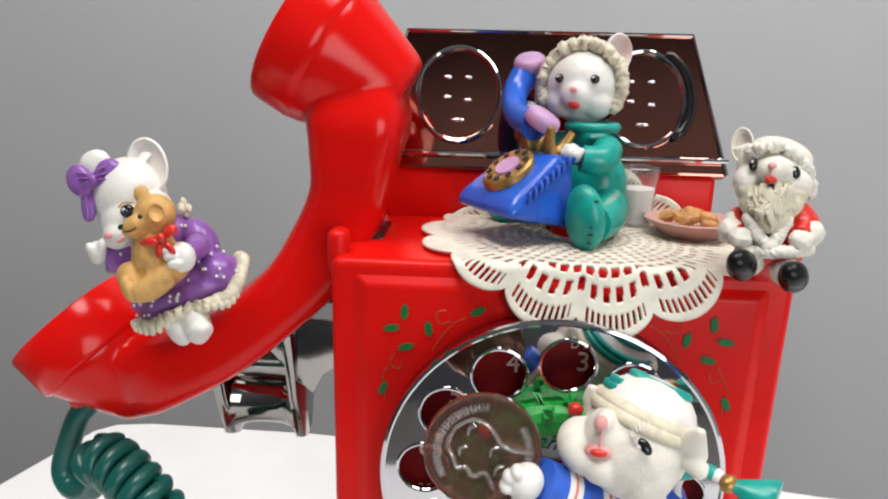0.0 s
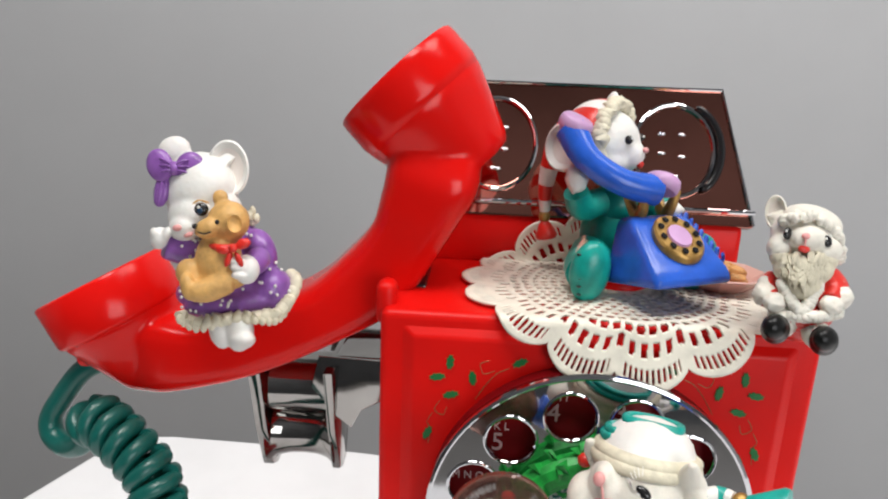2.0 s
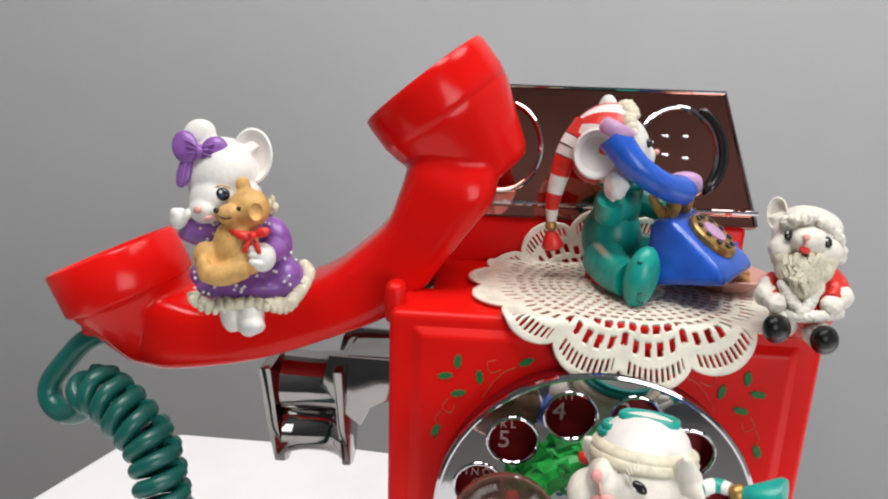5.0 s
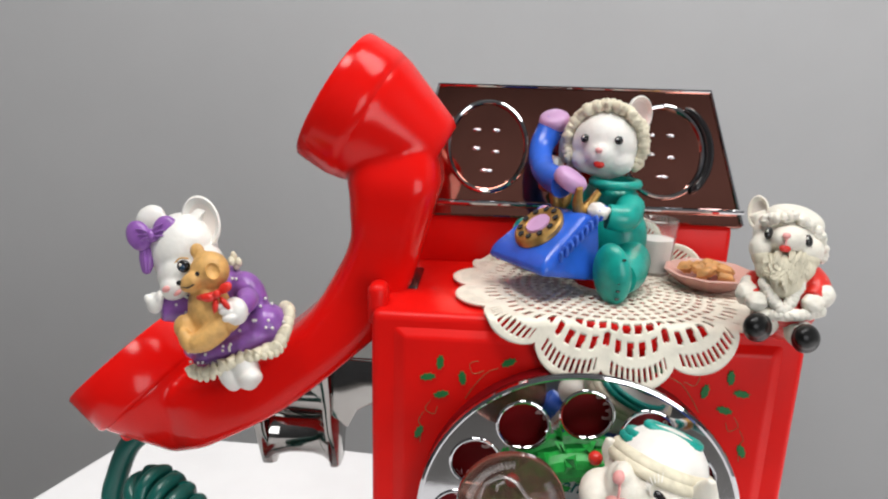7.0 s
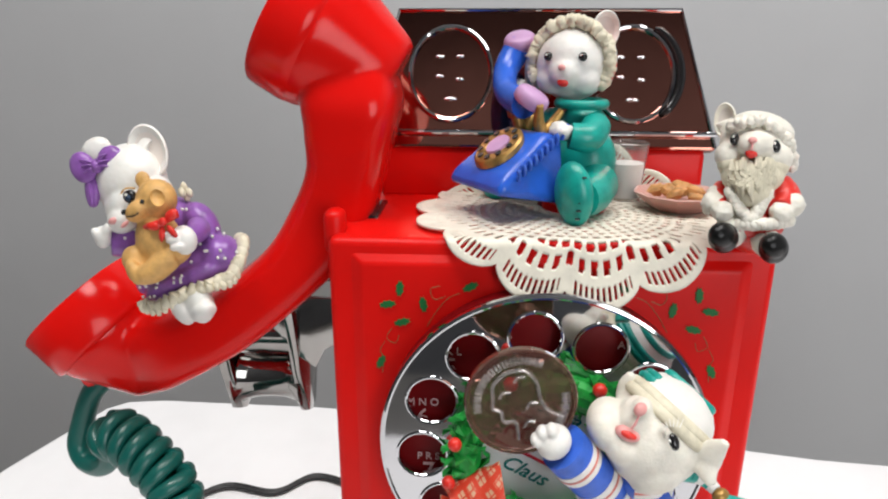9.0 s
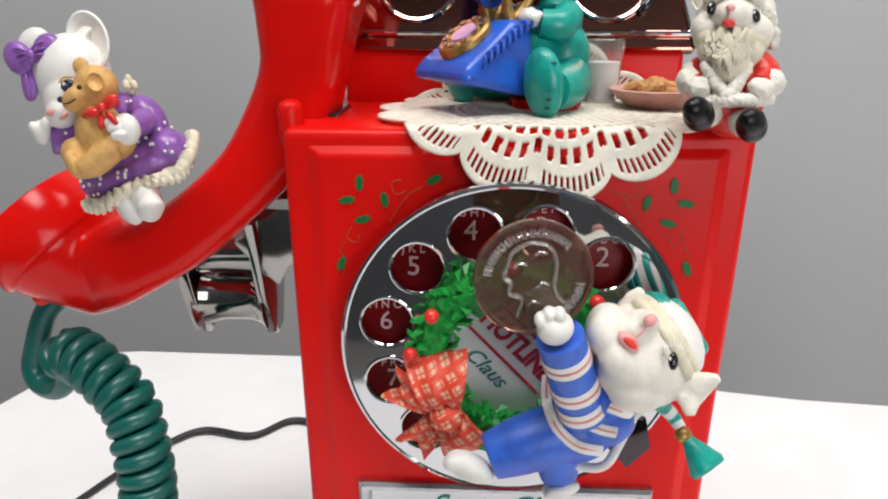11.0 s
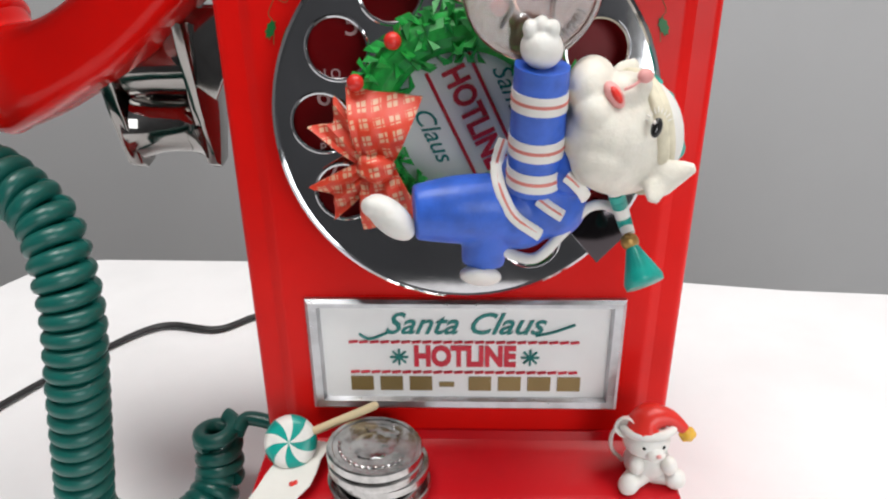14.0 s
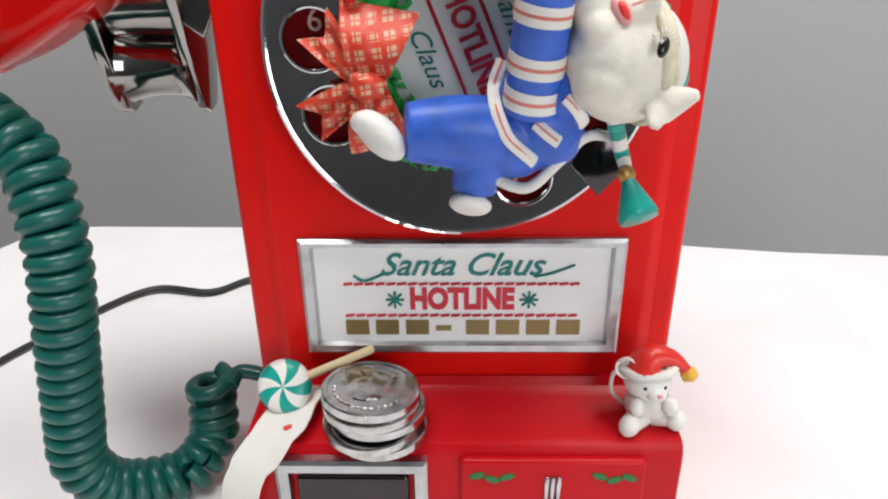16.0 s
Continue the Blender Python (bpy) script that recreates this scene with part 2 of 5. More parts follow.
    def place(self, origin, turn, size, aside=(0, 0)):
        """Sets the shape down at origin. Its units are drawn in perspective, aside of the vanishing point, so depth is straightened first."""
        m = Euler([radians(a) for a in turn]).to_matrix()
        ax, az = aside
        out = []
        for x, y, z in self.v:
            k = 1 + y / 1162
            out.append(tuple(m @ (Vector(((x + ax) * k - ax, y, (z + az) * k - az)) * size) + Vector(origin)))
        self.v = out
        return self

    def bm_add(self, bm, m):
        bm.verts.index_update()
        self.add([v.co.copy() for v in bm.verts], [tuple(v.index for v in f.verts) for f in bm.faces], m)
        bm.free()
        return self

    def box(self, x0, x1, y0, y1, z0, z1, m, bev=1.0, seg=3):
        bm = bmesh.new()
        bmesh.ops.create_cube(bm, size=1)
        for v in bm.verts:
            v.co = Vector((x0 if v.co.x < 0 else x1, y0 if v.co.y < 0 else y1, z0 if v.co.z < 0 else z1))
        if bev:
            bmesh.ops.bevel(bm, geom=bm.edges[:], offset=bev, segments=seg, profile=0.5, affect="EDGES")
        return self.bm_add(bm, m)

    def slab(self, poly, h0, h1, m, plane="xz", bev=0.0, seg=2):
        """A flat piece with the outline poly, from h0 to h1 along the third axis."""
        bm = bmesh.new()
        put = {"xz": lambda a, b, h: (a, h, b), "xy": lambda a, b, h: (a, b, h), "yz": lambda a, b, h: (h, a, b)}[plane]
        lo = [bm.verts.new(put(a, b, h0)) for a, b in poly]
        hi = [bm.verts.new(put(a, b, h1)) for a, b in poly]
        n = len(poly)
        bm.faces.new(lo)
        top = bm.faces.new(list(reversed(hi)))
        for i in range(n):
            bm.faces.new((lo[i], hi[i], hi[(i + 1) % n], lo[(i + 1) % n]))
        bmesh.ops.recalc_face_normals(bm, faces=bm.faces[:])
        if bev:
            es = [e for e in bm.edges if abs(e.verts[0].co[{"xz": 1, "xy": 2, "yz": 0}[plane]] - e.verts[1].co[{"xz": 1, "xy": 2, "yz": 0}[plane]]) < 1e-6]
            bmesh.ops.bevel(bm, geom=es, offset=bev, segments=seg, profile=0.5, affect="EDGES")
        return self.bm_add(bm, m)

    def mesh(self, name, smooth=True, sharp=40, origin=(0, 0, 0), weld=False):
        me = bpy.data.meshes.new(name)
        o = Vector(origin)
        me.from_pydata([((Vector(p) - o) * MM) for p in self.v], [], self.f)
        for m in self.mats:
            me.materials.append(m)
        me.polygons.foreach_set("material_index", self.mi)
        bm = bmesh.new()
        bm.from_mesh(me)
        if weld:
            bmesh.ops.remove_doubles(bm, verts=bm.verts[:], dist=2e-5)
        bmesh.ops.recalc_face_normals(bm, faces=bm.faces[:])
        for f in bm.faces:
            f.smooth = smooth
        for e in bm.edges:
            if len(e.link_faces) == 2 and e.calc_face_angle(0) > radians(sharp):
                e.smooth = False
        bm.to_mesh(me)
        bm.free()
        return me


def put_thing(name, shape, label, category, group="", origin=(0, 0, 0), kind="", sharp=40):
    ob = new(name, shape.mesh(name, origin=origin, sharp=sharp))
    ob.location = Vector(origin) * MM
    return tagged(ob, label, category, group, kind)


def put_empty(name, label, category, origin=(0, 0, 0), group=""):
    ob = new(name)
    ob.empty_display_size = 0.01
    ob.location = Vector(origin) * MM
    return tagged(ob, label, category, group)


def part(name, shape, parent, label="", sharp=40, origin=None, weld=False):
    """A part built in world millimetres, hung under a parent that is not turned."""
    if origin is None:
        w, up = Vector((0, 0, 0)), parent
        while up:
            w, up = w + up.location, up.parent
        origin = w / MM
    ob = new(name, shape.mesh(name, sharp=sharp, origin=origin, weld=weld))
    ob.parent = parent
    return tagged(ob, label)


def piece(name, me, parent, x, y, z, ry=0.0):
    """A part that shares the mesh me, at a place in the parent's space."""
    ob = new(name, me)
    ob.parent = parent
    ob.matrix_basis = pose(x * MM, y * MM, z * MM, 0, ry, 0)
    return ob


def text_shape(words, size, m, x, y, z, depth=0.25, align="CENTER", turn=0.0, shear=0.0, wide=1.0, bold=0.0, yaw=0.0):
    """Letters that stand in the plane of the phone's front, facing -y."""
    cu = bpy.data.curves.new("letters", "FONT")
    cu.body, cu.size, cu.align_x, cu.extrude, cu.shear, cu.resolution_u = words, size, align, depth, shear, 3
    cu.align_y, cu.offset = "CENTER", bold
    ob = bpy.data.objects.new("letters", cu)
    scene.collection.objects.link(ob)
    bpy.context.view_layer.update()
    me = bpy.data.meshes.new_from_object(ob.evaluated_get(bpy.context.evaluated_depsgraph_get()))
    s = Shape()
    M = Matrix.Translation((x, y, z)) @ Matrix.Rotation(radians(turn), 4, "Y") @ Matrix.Rotation(radians(90), 4, "X") @ Matrix.Diagonal((wide, 1, 1, 1))
    s.add([M @ v.co for v in me.vertices], [tuple(p.vertices) for p in me.polygons], m)
    bpy.data.objects.remove(ob)
    bpy.data.meshes.remove(me)
    return s


def smooth_path(pts, k=6):
    """A Catmull-Rom line through the points."""
    P = [Vector(p) for p in pts]
    out = []
    for i in range(len(P) - 1):
        a, b, c, d = P[max(i - 1, 0)], P[i], P[i + 1], P[min(i + 2, len(P) - 1)]
        for j in range(k):
            t = j / k
            out.append(0.5 * (2 * b + (c - a) * t + (2 * a - 5 * b + 4 * c - d) * t * t + (3 * b - a - 3 * c + d) * t ** 3))
    return out + [P[-1]]


def smooth_vals(vals, k=6):
    return [p.x for p in smooth_path([(v, 0, 0) for v in vals], k)]


# ---- the room ----
def room():
    def slab(name, x0, x1, y0, y1, z0, z1, m, bev=0):
        s = Shape().box(x0, x1, y0, y1, z0, z1, m, bev)
        return put_thing(name, s, kind="structure", label="", category="")
    tagged(slab("wall_back", -2600, 2600, 1050, 1150, -760, 2400, WALL), "plain grey painted wall behind the table", "wall")
    # unseen wall, made dark and set close so the chrome mirrors dark
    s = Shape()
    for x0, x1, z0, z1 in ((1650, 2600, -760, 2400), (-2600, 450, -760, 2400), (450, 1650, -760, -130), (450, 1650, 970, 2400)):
        s.box(x0, x1, -1850, -1750, z0, z1, DARKWALL, 0)
    put_thing("wall_front", s, "unseen dark slate wall, added for the chrome to reflect", "wall", kind="structure")
    # made-up frame round the opening that holds the added fill lamp
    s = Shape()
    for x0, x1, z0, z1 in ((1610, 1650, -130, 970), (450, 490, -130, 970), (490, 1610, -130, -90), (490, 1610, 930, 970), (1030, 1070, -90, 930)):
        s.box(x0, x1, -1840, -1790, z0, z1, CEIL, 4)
    put_thing("fill_frame_1", s, "made-up white frame round the added fill lamp", "window", kind="structure")
    tagged(slab("wall_left", -2700, -2600, -1750, 1050, -760, 2400, WALL), "plain grey painted wall", "wall")
    tagged(slab("wall_right", 2600, 2700, -1750, 1050, -760, 2400, WALL), "plain grey painted wall", "wall")
    tagged(slab("floor", -2600, 2600, -1750, 1050, -860, -760, FLOORM), "dull grey floor covering", "floor")
    tagged(slab("ceiling", -2600, 2600, -1750, 1050, 2400, 2500, CEIL), "white painted ceiling", "ceiling")


def table():
    """A cloth-covered table whose back edge runs a little askew."""
    s = Shape()
    out = [(-308, 232), (-300, 256), (-288, 266), (-262, 270), (-140, 268), (60, 250), (208, 224), (420, 205), (700, 180), (700, -252), (200, -250), (-392, -248), (-366, -20), (-348, 80), (-325, 180)]
    bm = bmesh.new()
    rings = []
    for off, z in ((0, -700), (2, -420), (1, -180), (0, -40), (0, -5), (-1.5, -1.2), (-5, 0)):
        ring = []
        for i, (a, b) in enumerate(out):
            w = Vector((a - 120, b + 130, 0)).normalized()
            wob = (3.5 * math.sin(i * 2.4) if z < -100 else 0)
            ring.append(bm.verts.new((a + w.x * (off + wob), b + w.y * (off + wob), z)))
        rings.append(ring)
    for r0, r1 in zip(rings, rings[1:]):
        for i in range(len(out)):
            j = (i + 1) % len(out)
            bm.faces.new((r0[i], r0[j], r1[j], r1[i]))
    bm.faces.new(rings[-1])
    s.bm_add(bm, CLOTH)
    put_thing("table", s, "table under a plain white cloth, softly creased", "table", sharp=50)


def power_cable():
    pts = smooth_path([(-330, -60, 3), (-262, -10, 2.2), (-232, 50, 2.2), (-219, 90, 2.2), (-196, 140, 2.2), (-174, 166, 2.6), (-141, 163, 2.2), (-118, 180, 2.2), (-80, 160, 2.5), (-40, 108, 6)], 8)
    s = Shape().tube([p + Vector((0, 1.1, 0)) for p in pts], 1.35, BLACKCABLE, 10)
    s.tube([p - Vector((0, 1.1, 0)) for p in pts], 1.35, BLACKCABLE, 10)
    put_thing("power_cable", s, "thin black twin-core power cable lying on the cloth", "cable")


# ---- the telephone ----
DIAL = (0.0, 0.0, 155.5)
HINGE = (-53.0, 35.0, 212.0)
SPIN = (10.5, 40.0, 213.0)


def holly_mesh(m=None):
    out = []
    for i in range(16):
        a = 2 * math.pi * i / 16
        r = 1.0 if i % 2 else 0.72
        out.append((1.2 * r * math.cos(a), 2.5 * r * math.sin(a)))
    return Shape().slab(out, -0.2, 0.25, m or HOLLY, "xz").mesh("holly_leaf")


def ring_points(r, n=14):
    return [(r * math.cos(2 * math.pi * i / n), r * math.sin(2 * math.pi * i / n)) for i in range(n)]


def wheel_shape():
    """A chrome disc with ten finger holes."""
    s = Shape()
    yf, yb, R, hr, rc = -6.0, -3.6, 45.0, 7.1, 34.0
    cx, cz = DIAL[0], DIAL[2]
    pol = lambda r, a, y: (cx + r * math.cos(radians(a)), y, cz + r * math.sin(radians(a)))
    for k in range(12):
        mid = 5.5 + 30 * k
        solid = k in (8, 9)
        n = 40
        outer, inner = [], []
        for i in range(n):
            w = 2 * math.pi * i / n
            hx, hz = hr * math.cos(w), hr * math.sin(w)
            r0, a0 = math.hypot(rc + hx, hz), math.degrees(math.atan2(hz, rc + hx))
            inner.append((r0, mid + a0))
            c, d = math.cos(w), math.sin(w)
            q = max(abs(c), abs(d))
            u, v = c / q, d / q
            outer.append(((R if u > 0 else 20.0) * abs(u) + rc * (1 - abs(u)) if abs(u) < 1 else (R if u > 0 else 20.0), mid + 15 * v))
        for y, flip in ((yf, False), (yb, True)):
            vs = [pol(r, a, y) for r, a in inner + outer]
            fs = []
            for i in range(n):
                j = (i + 1) % n
                f = (i, j, n + j, n + i)
                fs.append(f[::-1] if flip else f)
            if solid:
                vs.append(pol(rc, mid, y))
                fs += [(len(vs) - 1, (i + 1) % n, i) for i in range(n)]
            s.add(vs, fs, CHROME)
        if not solid:
            c0 = pol(rc, mid, 0)
            ring = [(c0[0] + hr * math.cos(radians(mid) + 2 * math.pi * i / n), yf, c0[2] + hr * math.sin(radians(mid) + 2 * math.pi * i / n)) for i in range(n)]
            wall = [(p[0], y, p[2]) for y in (yf, yb) for p in ring]
            s.add(wall, [(i, (i + 1) % n, n + (i + 1) % n, n + i) for i in range(n)], CHROME)
    side = [pol(R, 3 * i, y) for y in (yf + 0.4, yb) for i in range(120)]
    s.add(side, [(i, (i + 1) % 120, 120 + (i + 1) % 120, 120 + i) for i in range(120)], CHROME)
    return s


def wreath_shape():
    s = Shape()
    rnd = random.Random(4)
    cx, cz = DIAL[0], DIAL[2]
    ring = [(cx + 21.5 * math.cos(2 * math.pi * i / 48), -10.5, cz + 21.5 * math.sin(2 * math.pi * i / 48)) for i in range(48)]
    s.tube(ring, 4.4, GREEN, 12, closed=True)
    for i in range(210):
        a = rnd.uniform(0, 2 * math.pi)
        b = rnd.uniform(-0.3, math.pi + 0.3)
        r = 21.5 + 5.0 * math.cos(b)
        p = Vector((cx + r * math.cos(a), -10.5 - 4.9 * math.sin(b), cz + r * math.sin(a)))
        d = Vector((math.cos(a) * math.cos(b), -math.sin(b), math.sin(a) * math.cos(b)))
        t = Vector((-math.sin(a), rnd.uniform(-0.4, 0.4), math.cos(a))) * rnd.choice((-1, 1))
        q = d * 0.9 + t * rnd.uniform(0.7, 1.6)
        w = d.cross(t).normalized()
        tip = p + q * 2.1
        s.add([p - w * 1.9 - d * .8, p + w * 1.9 - d * .8, tip, p + d * 1.3 + q * 0.6], [(0, 2, 3), (1, 3, 2), (0, 3, 1), (0, 1, 2)], GREEN)
    return s


def bow_shapes():
    """The pieces of the plaid bow that sits on the wreath, by name."""
    k = Vector((-19, -17, 146.5))

    def flap(dx, dz, l, w0, w1, puff, notch):
        d = Vector((dx, 0, dz)).normalized()
        w = Vector((-d.z, 0, d.x))
        n, rows = 12, []
        for i in range(n + 1):
            t = i / n
            hw = w0 + (w1 - w0) * t ** 0.8
            y = -puff * math.sin(math.pi * min(1, t * 1.05)) + 2.0 * t
            row = []
            for j in range(9):
                u = (j - 4) / 4
                fold = 0.9 * math.cos(u * 7 + t * 2) * (1 - 0.4 * t)
                ext = 0 if not notch else -l * 0.22 * (1 - abs(u)) * t ** 3
                row.append(k + d * (l * t + ext) + w * hw * u + Vector((0, y + fold, 0)))
            rows.append(row)
        vs = [p for r in rows for p in r]
        m = len(vs)
        fs = [(i * 9 + j, i * 9 + j + 1, (i + 1) * 9 + j + 1, (i + 1) * 9 + j) for i in range(n) for j in range(8)]
        vs += [p + Vector((0, 1.3, 0)) for p in vs]
        fs += [tuple(m + q for q in reversed(f)) for f in fs]
        edge = [j for j in range(9)] + [i * 9 + 8 for i in range(1, n + 1)] + [n * 9 + j for j in range(7, -1, -1)] + [i * 9 for i in range(n - 1, 0, -1)]
        fs += [(edge[i], edge[(i + 1) % len(edge)], m + edge[(i + 1) % len(edge)], m + edge[i]) for i in range(len(edge))]
        return Shape().add(vs, fs, PLAID)
    yield "bow_loop", flap(0.02, 1, 16, 3, 8.5, 5, False)
    yield "bow_loop", flap(0.35, -1, 15, 3, 8.0, 5, False)
    yield "bow_tail", flap(-1, 0.75, 17, 2.5, 4.6, 1, True)
    yield "bow_tail", flap(-1, -0.9, 17, 2.5, 4.8, 1, True)
    yield "bow_knot", Shape().ell(k + Vector((0, -2.5, 0)), (4.2, 3.2, 3.2), PLAID, lump=0.25)


def telephone():
    ph = put_empty("telephone", "red plastic novelty wall telephone with chrome dial and holly print", "telephone")
    s = Shape()
    s.box(-61, 61, 2.2, 100, 20, 212.5, RED, 2.6, 4)
    s.box(-63, -57, 6, 14, 206, 219, RED, 2.6, 4)
    part("body", s, ph, sharp=45)
    # raised front panel with sloping sides
    bm = bmesh.new()
    A = [bm.verts.new((x, 3.0, z)) for x, z in ((-55.5, 54), (55.5, 54), (55.5, 209), (-55.5, 209))]
    B = [bm.verts.new((x, 0, z)) for x, z in ((-51, 58), (51, 58), (51, 206), (-51, 206))]
    bm.faces.new(B)
    bm.faces.new(A[::-1])
    for i in range(4):
        j = (i + 1) % 4
        bm.faces.new((A[i], A[j], B[j], B[i]))
    bmesh.ops.bevel(bm, geom=[e for e in bm.edges if min(v.co.y for v in e.verts) < 1], offset=0.9, segments=3, profile=0.5, affect="EDGES")
    part("front_panel", Shape().bm_add(bm, RED), ph, sharp=60)
    # base with a curved ledge
    prof = [(100, 0), (100, 57), (8, 57), (3, 61), (-1, 61), (-2, 58.5), (-5, 56.5), (-20, 55), (-22.6, 54), (-23.6, 51.5), (-24, 47), (-24, 3), (-22, 0)]
    part("base", Shape().slab(prof, -60, 60, CRIMSON, "yz", 1.6, 3), ph, "crimson base with a curved ledge", sharp=30)
    part("rear_block", Shape().box(-54, 57, 58, 100, 211, 229.5, RED, 2.2, 3), ph)
    # no real opening: a black block gives the slot's shade by colour
    part("slot_shade_block", Shape().box(-58, -50, 24, 46, 209, 213.3, BLACK, 0.6, 2), ph, "black block painted as the shade inside a slot in the red top")
    part("turntable", Shape().lathe([(0.005, 0), (10, 0), (10, 1.4), (9.4, 2.2), (0.005, 2.2)], RED, 40, (SPIN[0], SPIN[1] - 4, 214.2)), ph, "small round red turntable on the doily")
    # leaning mirror plate
    tilt = Matrix.Translation((0, 57, 229.5)) @ Matrix.Rotation(radians(-22), 4, "X")
    bm = bmesh.new()
    P = [(-60, 0), (60, 0), (49, 49), (-49, 49)]
    lo = [bm.verts.new(tilt @ Vector((x, 0, z))) for x, z in P]
    hi = [bm.verts.new(tilt @ Vector((x, 5, z))) for x, z in P]
    bm.faces.new(lo), bm.faces.new(hi[::-1])
    for i in range(4):
        j = (i + 1) % 4
        bm.faces.new((lo[i], hi[i], hi[j], lo[j]))
    bmesh.ops.bevel(bm, geom=bm.edges[:], offset=0.9, segments=2, profile=0.5, affect="EDGES")
    plate = part("mirror_plate", Shape().bm_add(bm, DARKCHROME), ph, "chrome mirror plate, leaning back, its brown reflection put into the colour", sharp=12)
    rim = [(-59.5, -1.2, 5), (59.5, -1.2, 5)]
    s = Shape()
    s.tube([tilt @ Vector(p) for p in rim], 0.9, CHROME, 8)
    s.tube([tilt @ Vector((x, -0.4, z)) for x, z in ((-59.4, 0.4), (-48.6, 48.6), (48.6, 48.6), (59.4, 0.4))], 0.7, CHROME, 8)
    part("chrome_edge", s, plate, "bright chrome edging")
    for cx in (-30, 32):
        ring = [tilt @ Vector((cx + 14 * math.cos(a / 60 * 2 * math.pi), -0.5, 26 + 16.5 * math.sin(a / 60 * 2 * math.pi))) for a in range(60)]
        s = Shape().tube(ring, 0.9, CHROME, 8, closed=True)
        part("embossed_ring", s, plate, "embossed chrome ring")
        for dx, dz, w in ((-4, 8, 1.6), (3, 8, 1.5), (-4, 1, 1.6), (3, 0, 1.6), (0, -7, 2.4)):
            part("raised_mark", Shape().ell(tilt @ Vector((cx + dx, 0.1, 24 + dz)), (w, 0.6, 0.7), CHROME, (-22, 0, 0), 16, 8), plate)
    s = Shape()
    arc = [tilt @ Vector((33 + 15 * math.cos(radians(a)), -1.3, 26 + 17.5 * math.sin(radians(a)))) for a in range(-55, 66, 6)]
    s.tube(arc, [0.5] + [1.5] * (len(arc) - 2) + [0.5], BLACK, 10)
    part("dark_arc", s, plate, "dark curved handle rim")
    # dial face with digits
    face = part("dial_face", Shape().lathe([(45.2, -2.4), (45.2, 2.2), (44.5, 2.6)], DARKRED, 96, (DIAL[0], 0.5, DIAL[2]), (0, -1, 0)), ph, "dark red dial face under the wheel")
    face.location.y = -2.5 * MM
    letters = {2: "ABC", 3: "DEF", 4: "GHI", 5: "JKL", 6: "MNO", 7: "PRS", 8: "TUV", 9: "WXY"}
    for d in range(10):
        a = radians(109 + 30.3 * ((d if d else 10) - 4))
        x, z = DIAL[0] + 34.5 * math.cos(a), DIAL[2] + 34 * math.sin(a)
        part("digit", text_shape(str(d), 7.6, DIGIT, x, -4.85, z, 0.15), face)
        if d in letters:
            part("letters", text_shape(" ".join(letters[d]), 3.3, DIGIT, x, -4.85, z + 5.0, 0.15, wide=0.95), face)
    s = Shape().slab([(26, 129), (33, 121), (39, 128), (37, 137), (31, 138)], -12, -9.8, BLACKCHROME, "xz", 0.5)
    s.box(35, 38, -11, 2, 128, 132, BLACKCHROME, 0.4)
    part("finger_stop", s, ph, "small black-chrome finger stop")
    # chrome wheel that turns
    wheel = part("finger_wheel", wheel_shape(), ph, "chrome finger wheel with ten holes", sharp=35, origin=DIAL, weld=True)
    wheel.location = Vector(DIAL) * MM
    s = Shape().tube([(7.1 * math.cos(2 * math.pi * i / 36), 0, 7.1 * math.sin(2 * math.pi * i / 36)) for i in range(36)], 0.55, CHROME, 8, closed=True)
    lip = s.mesh("hole_rim")
    for k in range(12):
        if k not in (8, 9):
            a = radians(5.5 + 30 * k)
            piece("hole_rim", lip, wheel, 34 * math.cos(a), -5.9, 34 * math.sin(a))
    s = Shape().tube([(DIAL[0] + 45 * math.cos(radians(3 * i)), -5.1, DIAL[2] + 45 * math.sin(radians(3 * i))) for i in range(120)], 1.1, CHROME, 8, closed=True)
    part("outer_rim", s, wheel, "polished chrome rim", origin=DIAL)
    part("wreath", wreath_shape(), wheel, "green wreath ring of pointed leaves", origin=DIAL, sharp=25)
    lab = part("centre_label", Shape().lathe([(21, 0), (21, 1.6), (20, 2)], LABEL, 64, (DIAL[0], -5.8, DIAL[2]), (0, -1, 0)), wheel, "round white printed label", origin=DIAL)
    u, v = Vector((0.53, 0, -0.85)), Vector((0.85, 0, 0.53))
    o = Vector((2.0, -8.0, 157.5))
    part("lettering", text_shape("HOTLINE", 7.6, INKRED, *o, 0.2, turn=58, bold=0.25, wide=0.8), lab, "red printed lettering", origin=DIAL)
    part("script", text_shape("Claus", 6.2, INKGREEN, *(o - v * 10.5 - u * 1), 0.2, turn=58, shear=0.35), lab, "teal script lettering", origin=DIAL)
    part("script", text_shape("Santa", 6.2, INKGREEN, *(o + v * 10 - u * 2), 0.2, turn=58, shear=0.35), lab, "teal script lettering", origin=DIAL)
    for k in (-5.6, 5.0):
        s = Shape().tube([o + v * k - u * 14, o + v * k + u * 14], 0.45, INKRED, 6)
        part("printed_line", s, lab, origin=DIAL)
    for x, z in ((-17.5, 173.5), (-25.0, 164.0), (4, 182.5), (23, 170)):
        s = Shape().ell((x, -15.8, z), 1.9, BERRY, n=16, k=10)
        part("berry", s, wheel, "red holly berry", origin=DIAL)
    for name, piece_shape in bow_shapes():
        part(name, piece_shape, wheel, "red and tan plaid ribbon", origin=DIAL)
    # holly print
    leaf = holly_mesh()
    marks = [(-40.5, 199, 5), (-44, 194.3, 80), (-34, 194.5, -8), (-40, 189, 75), (-46.3, 176.5, 25), (-21, 200, 62), (-29.5, 186, 70)]
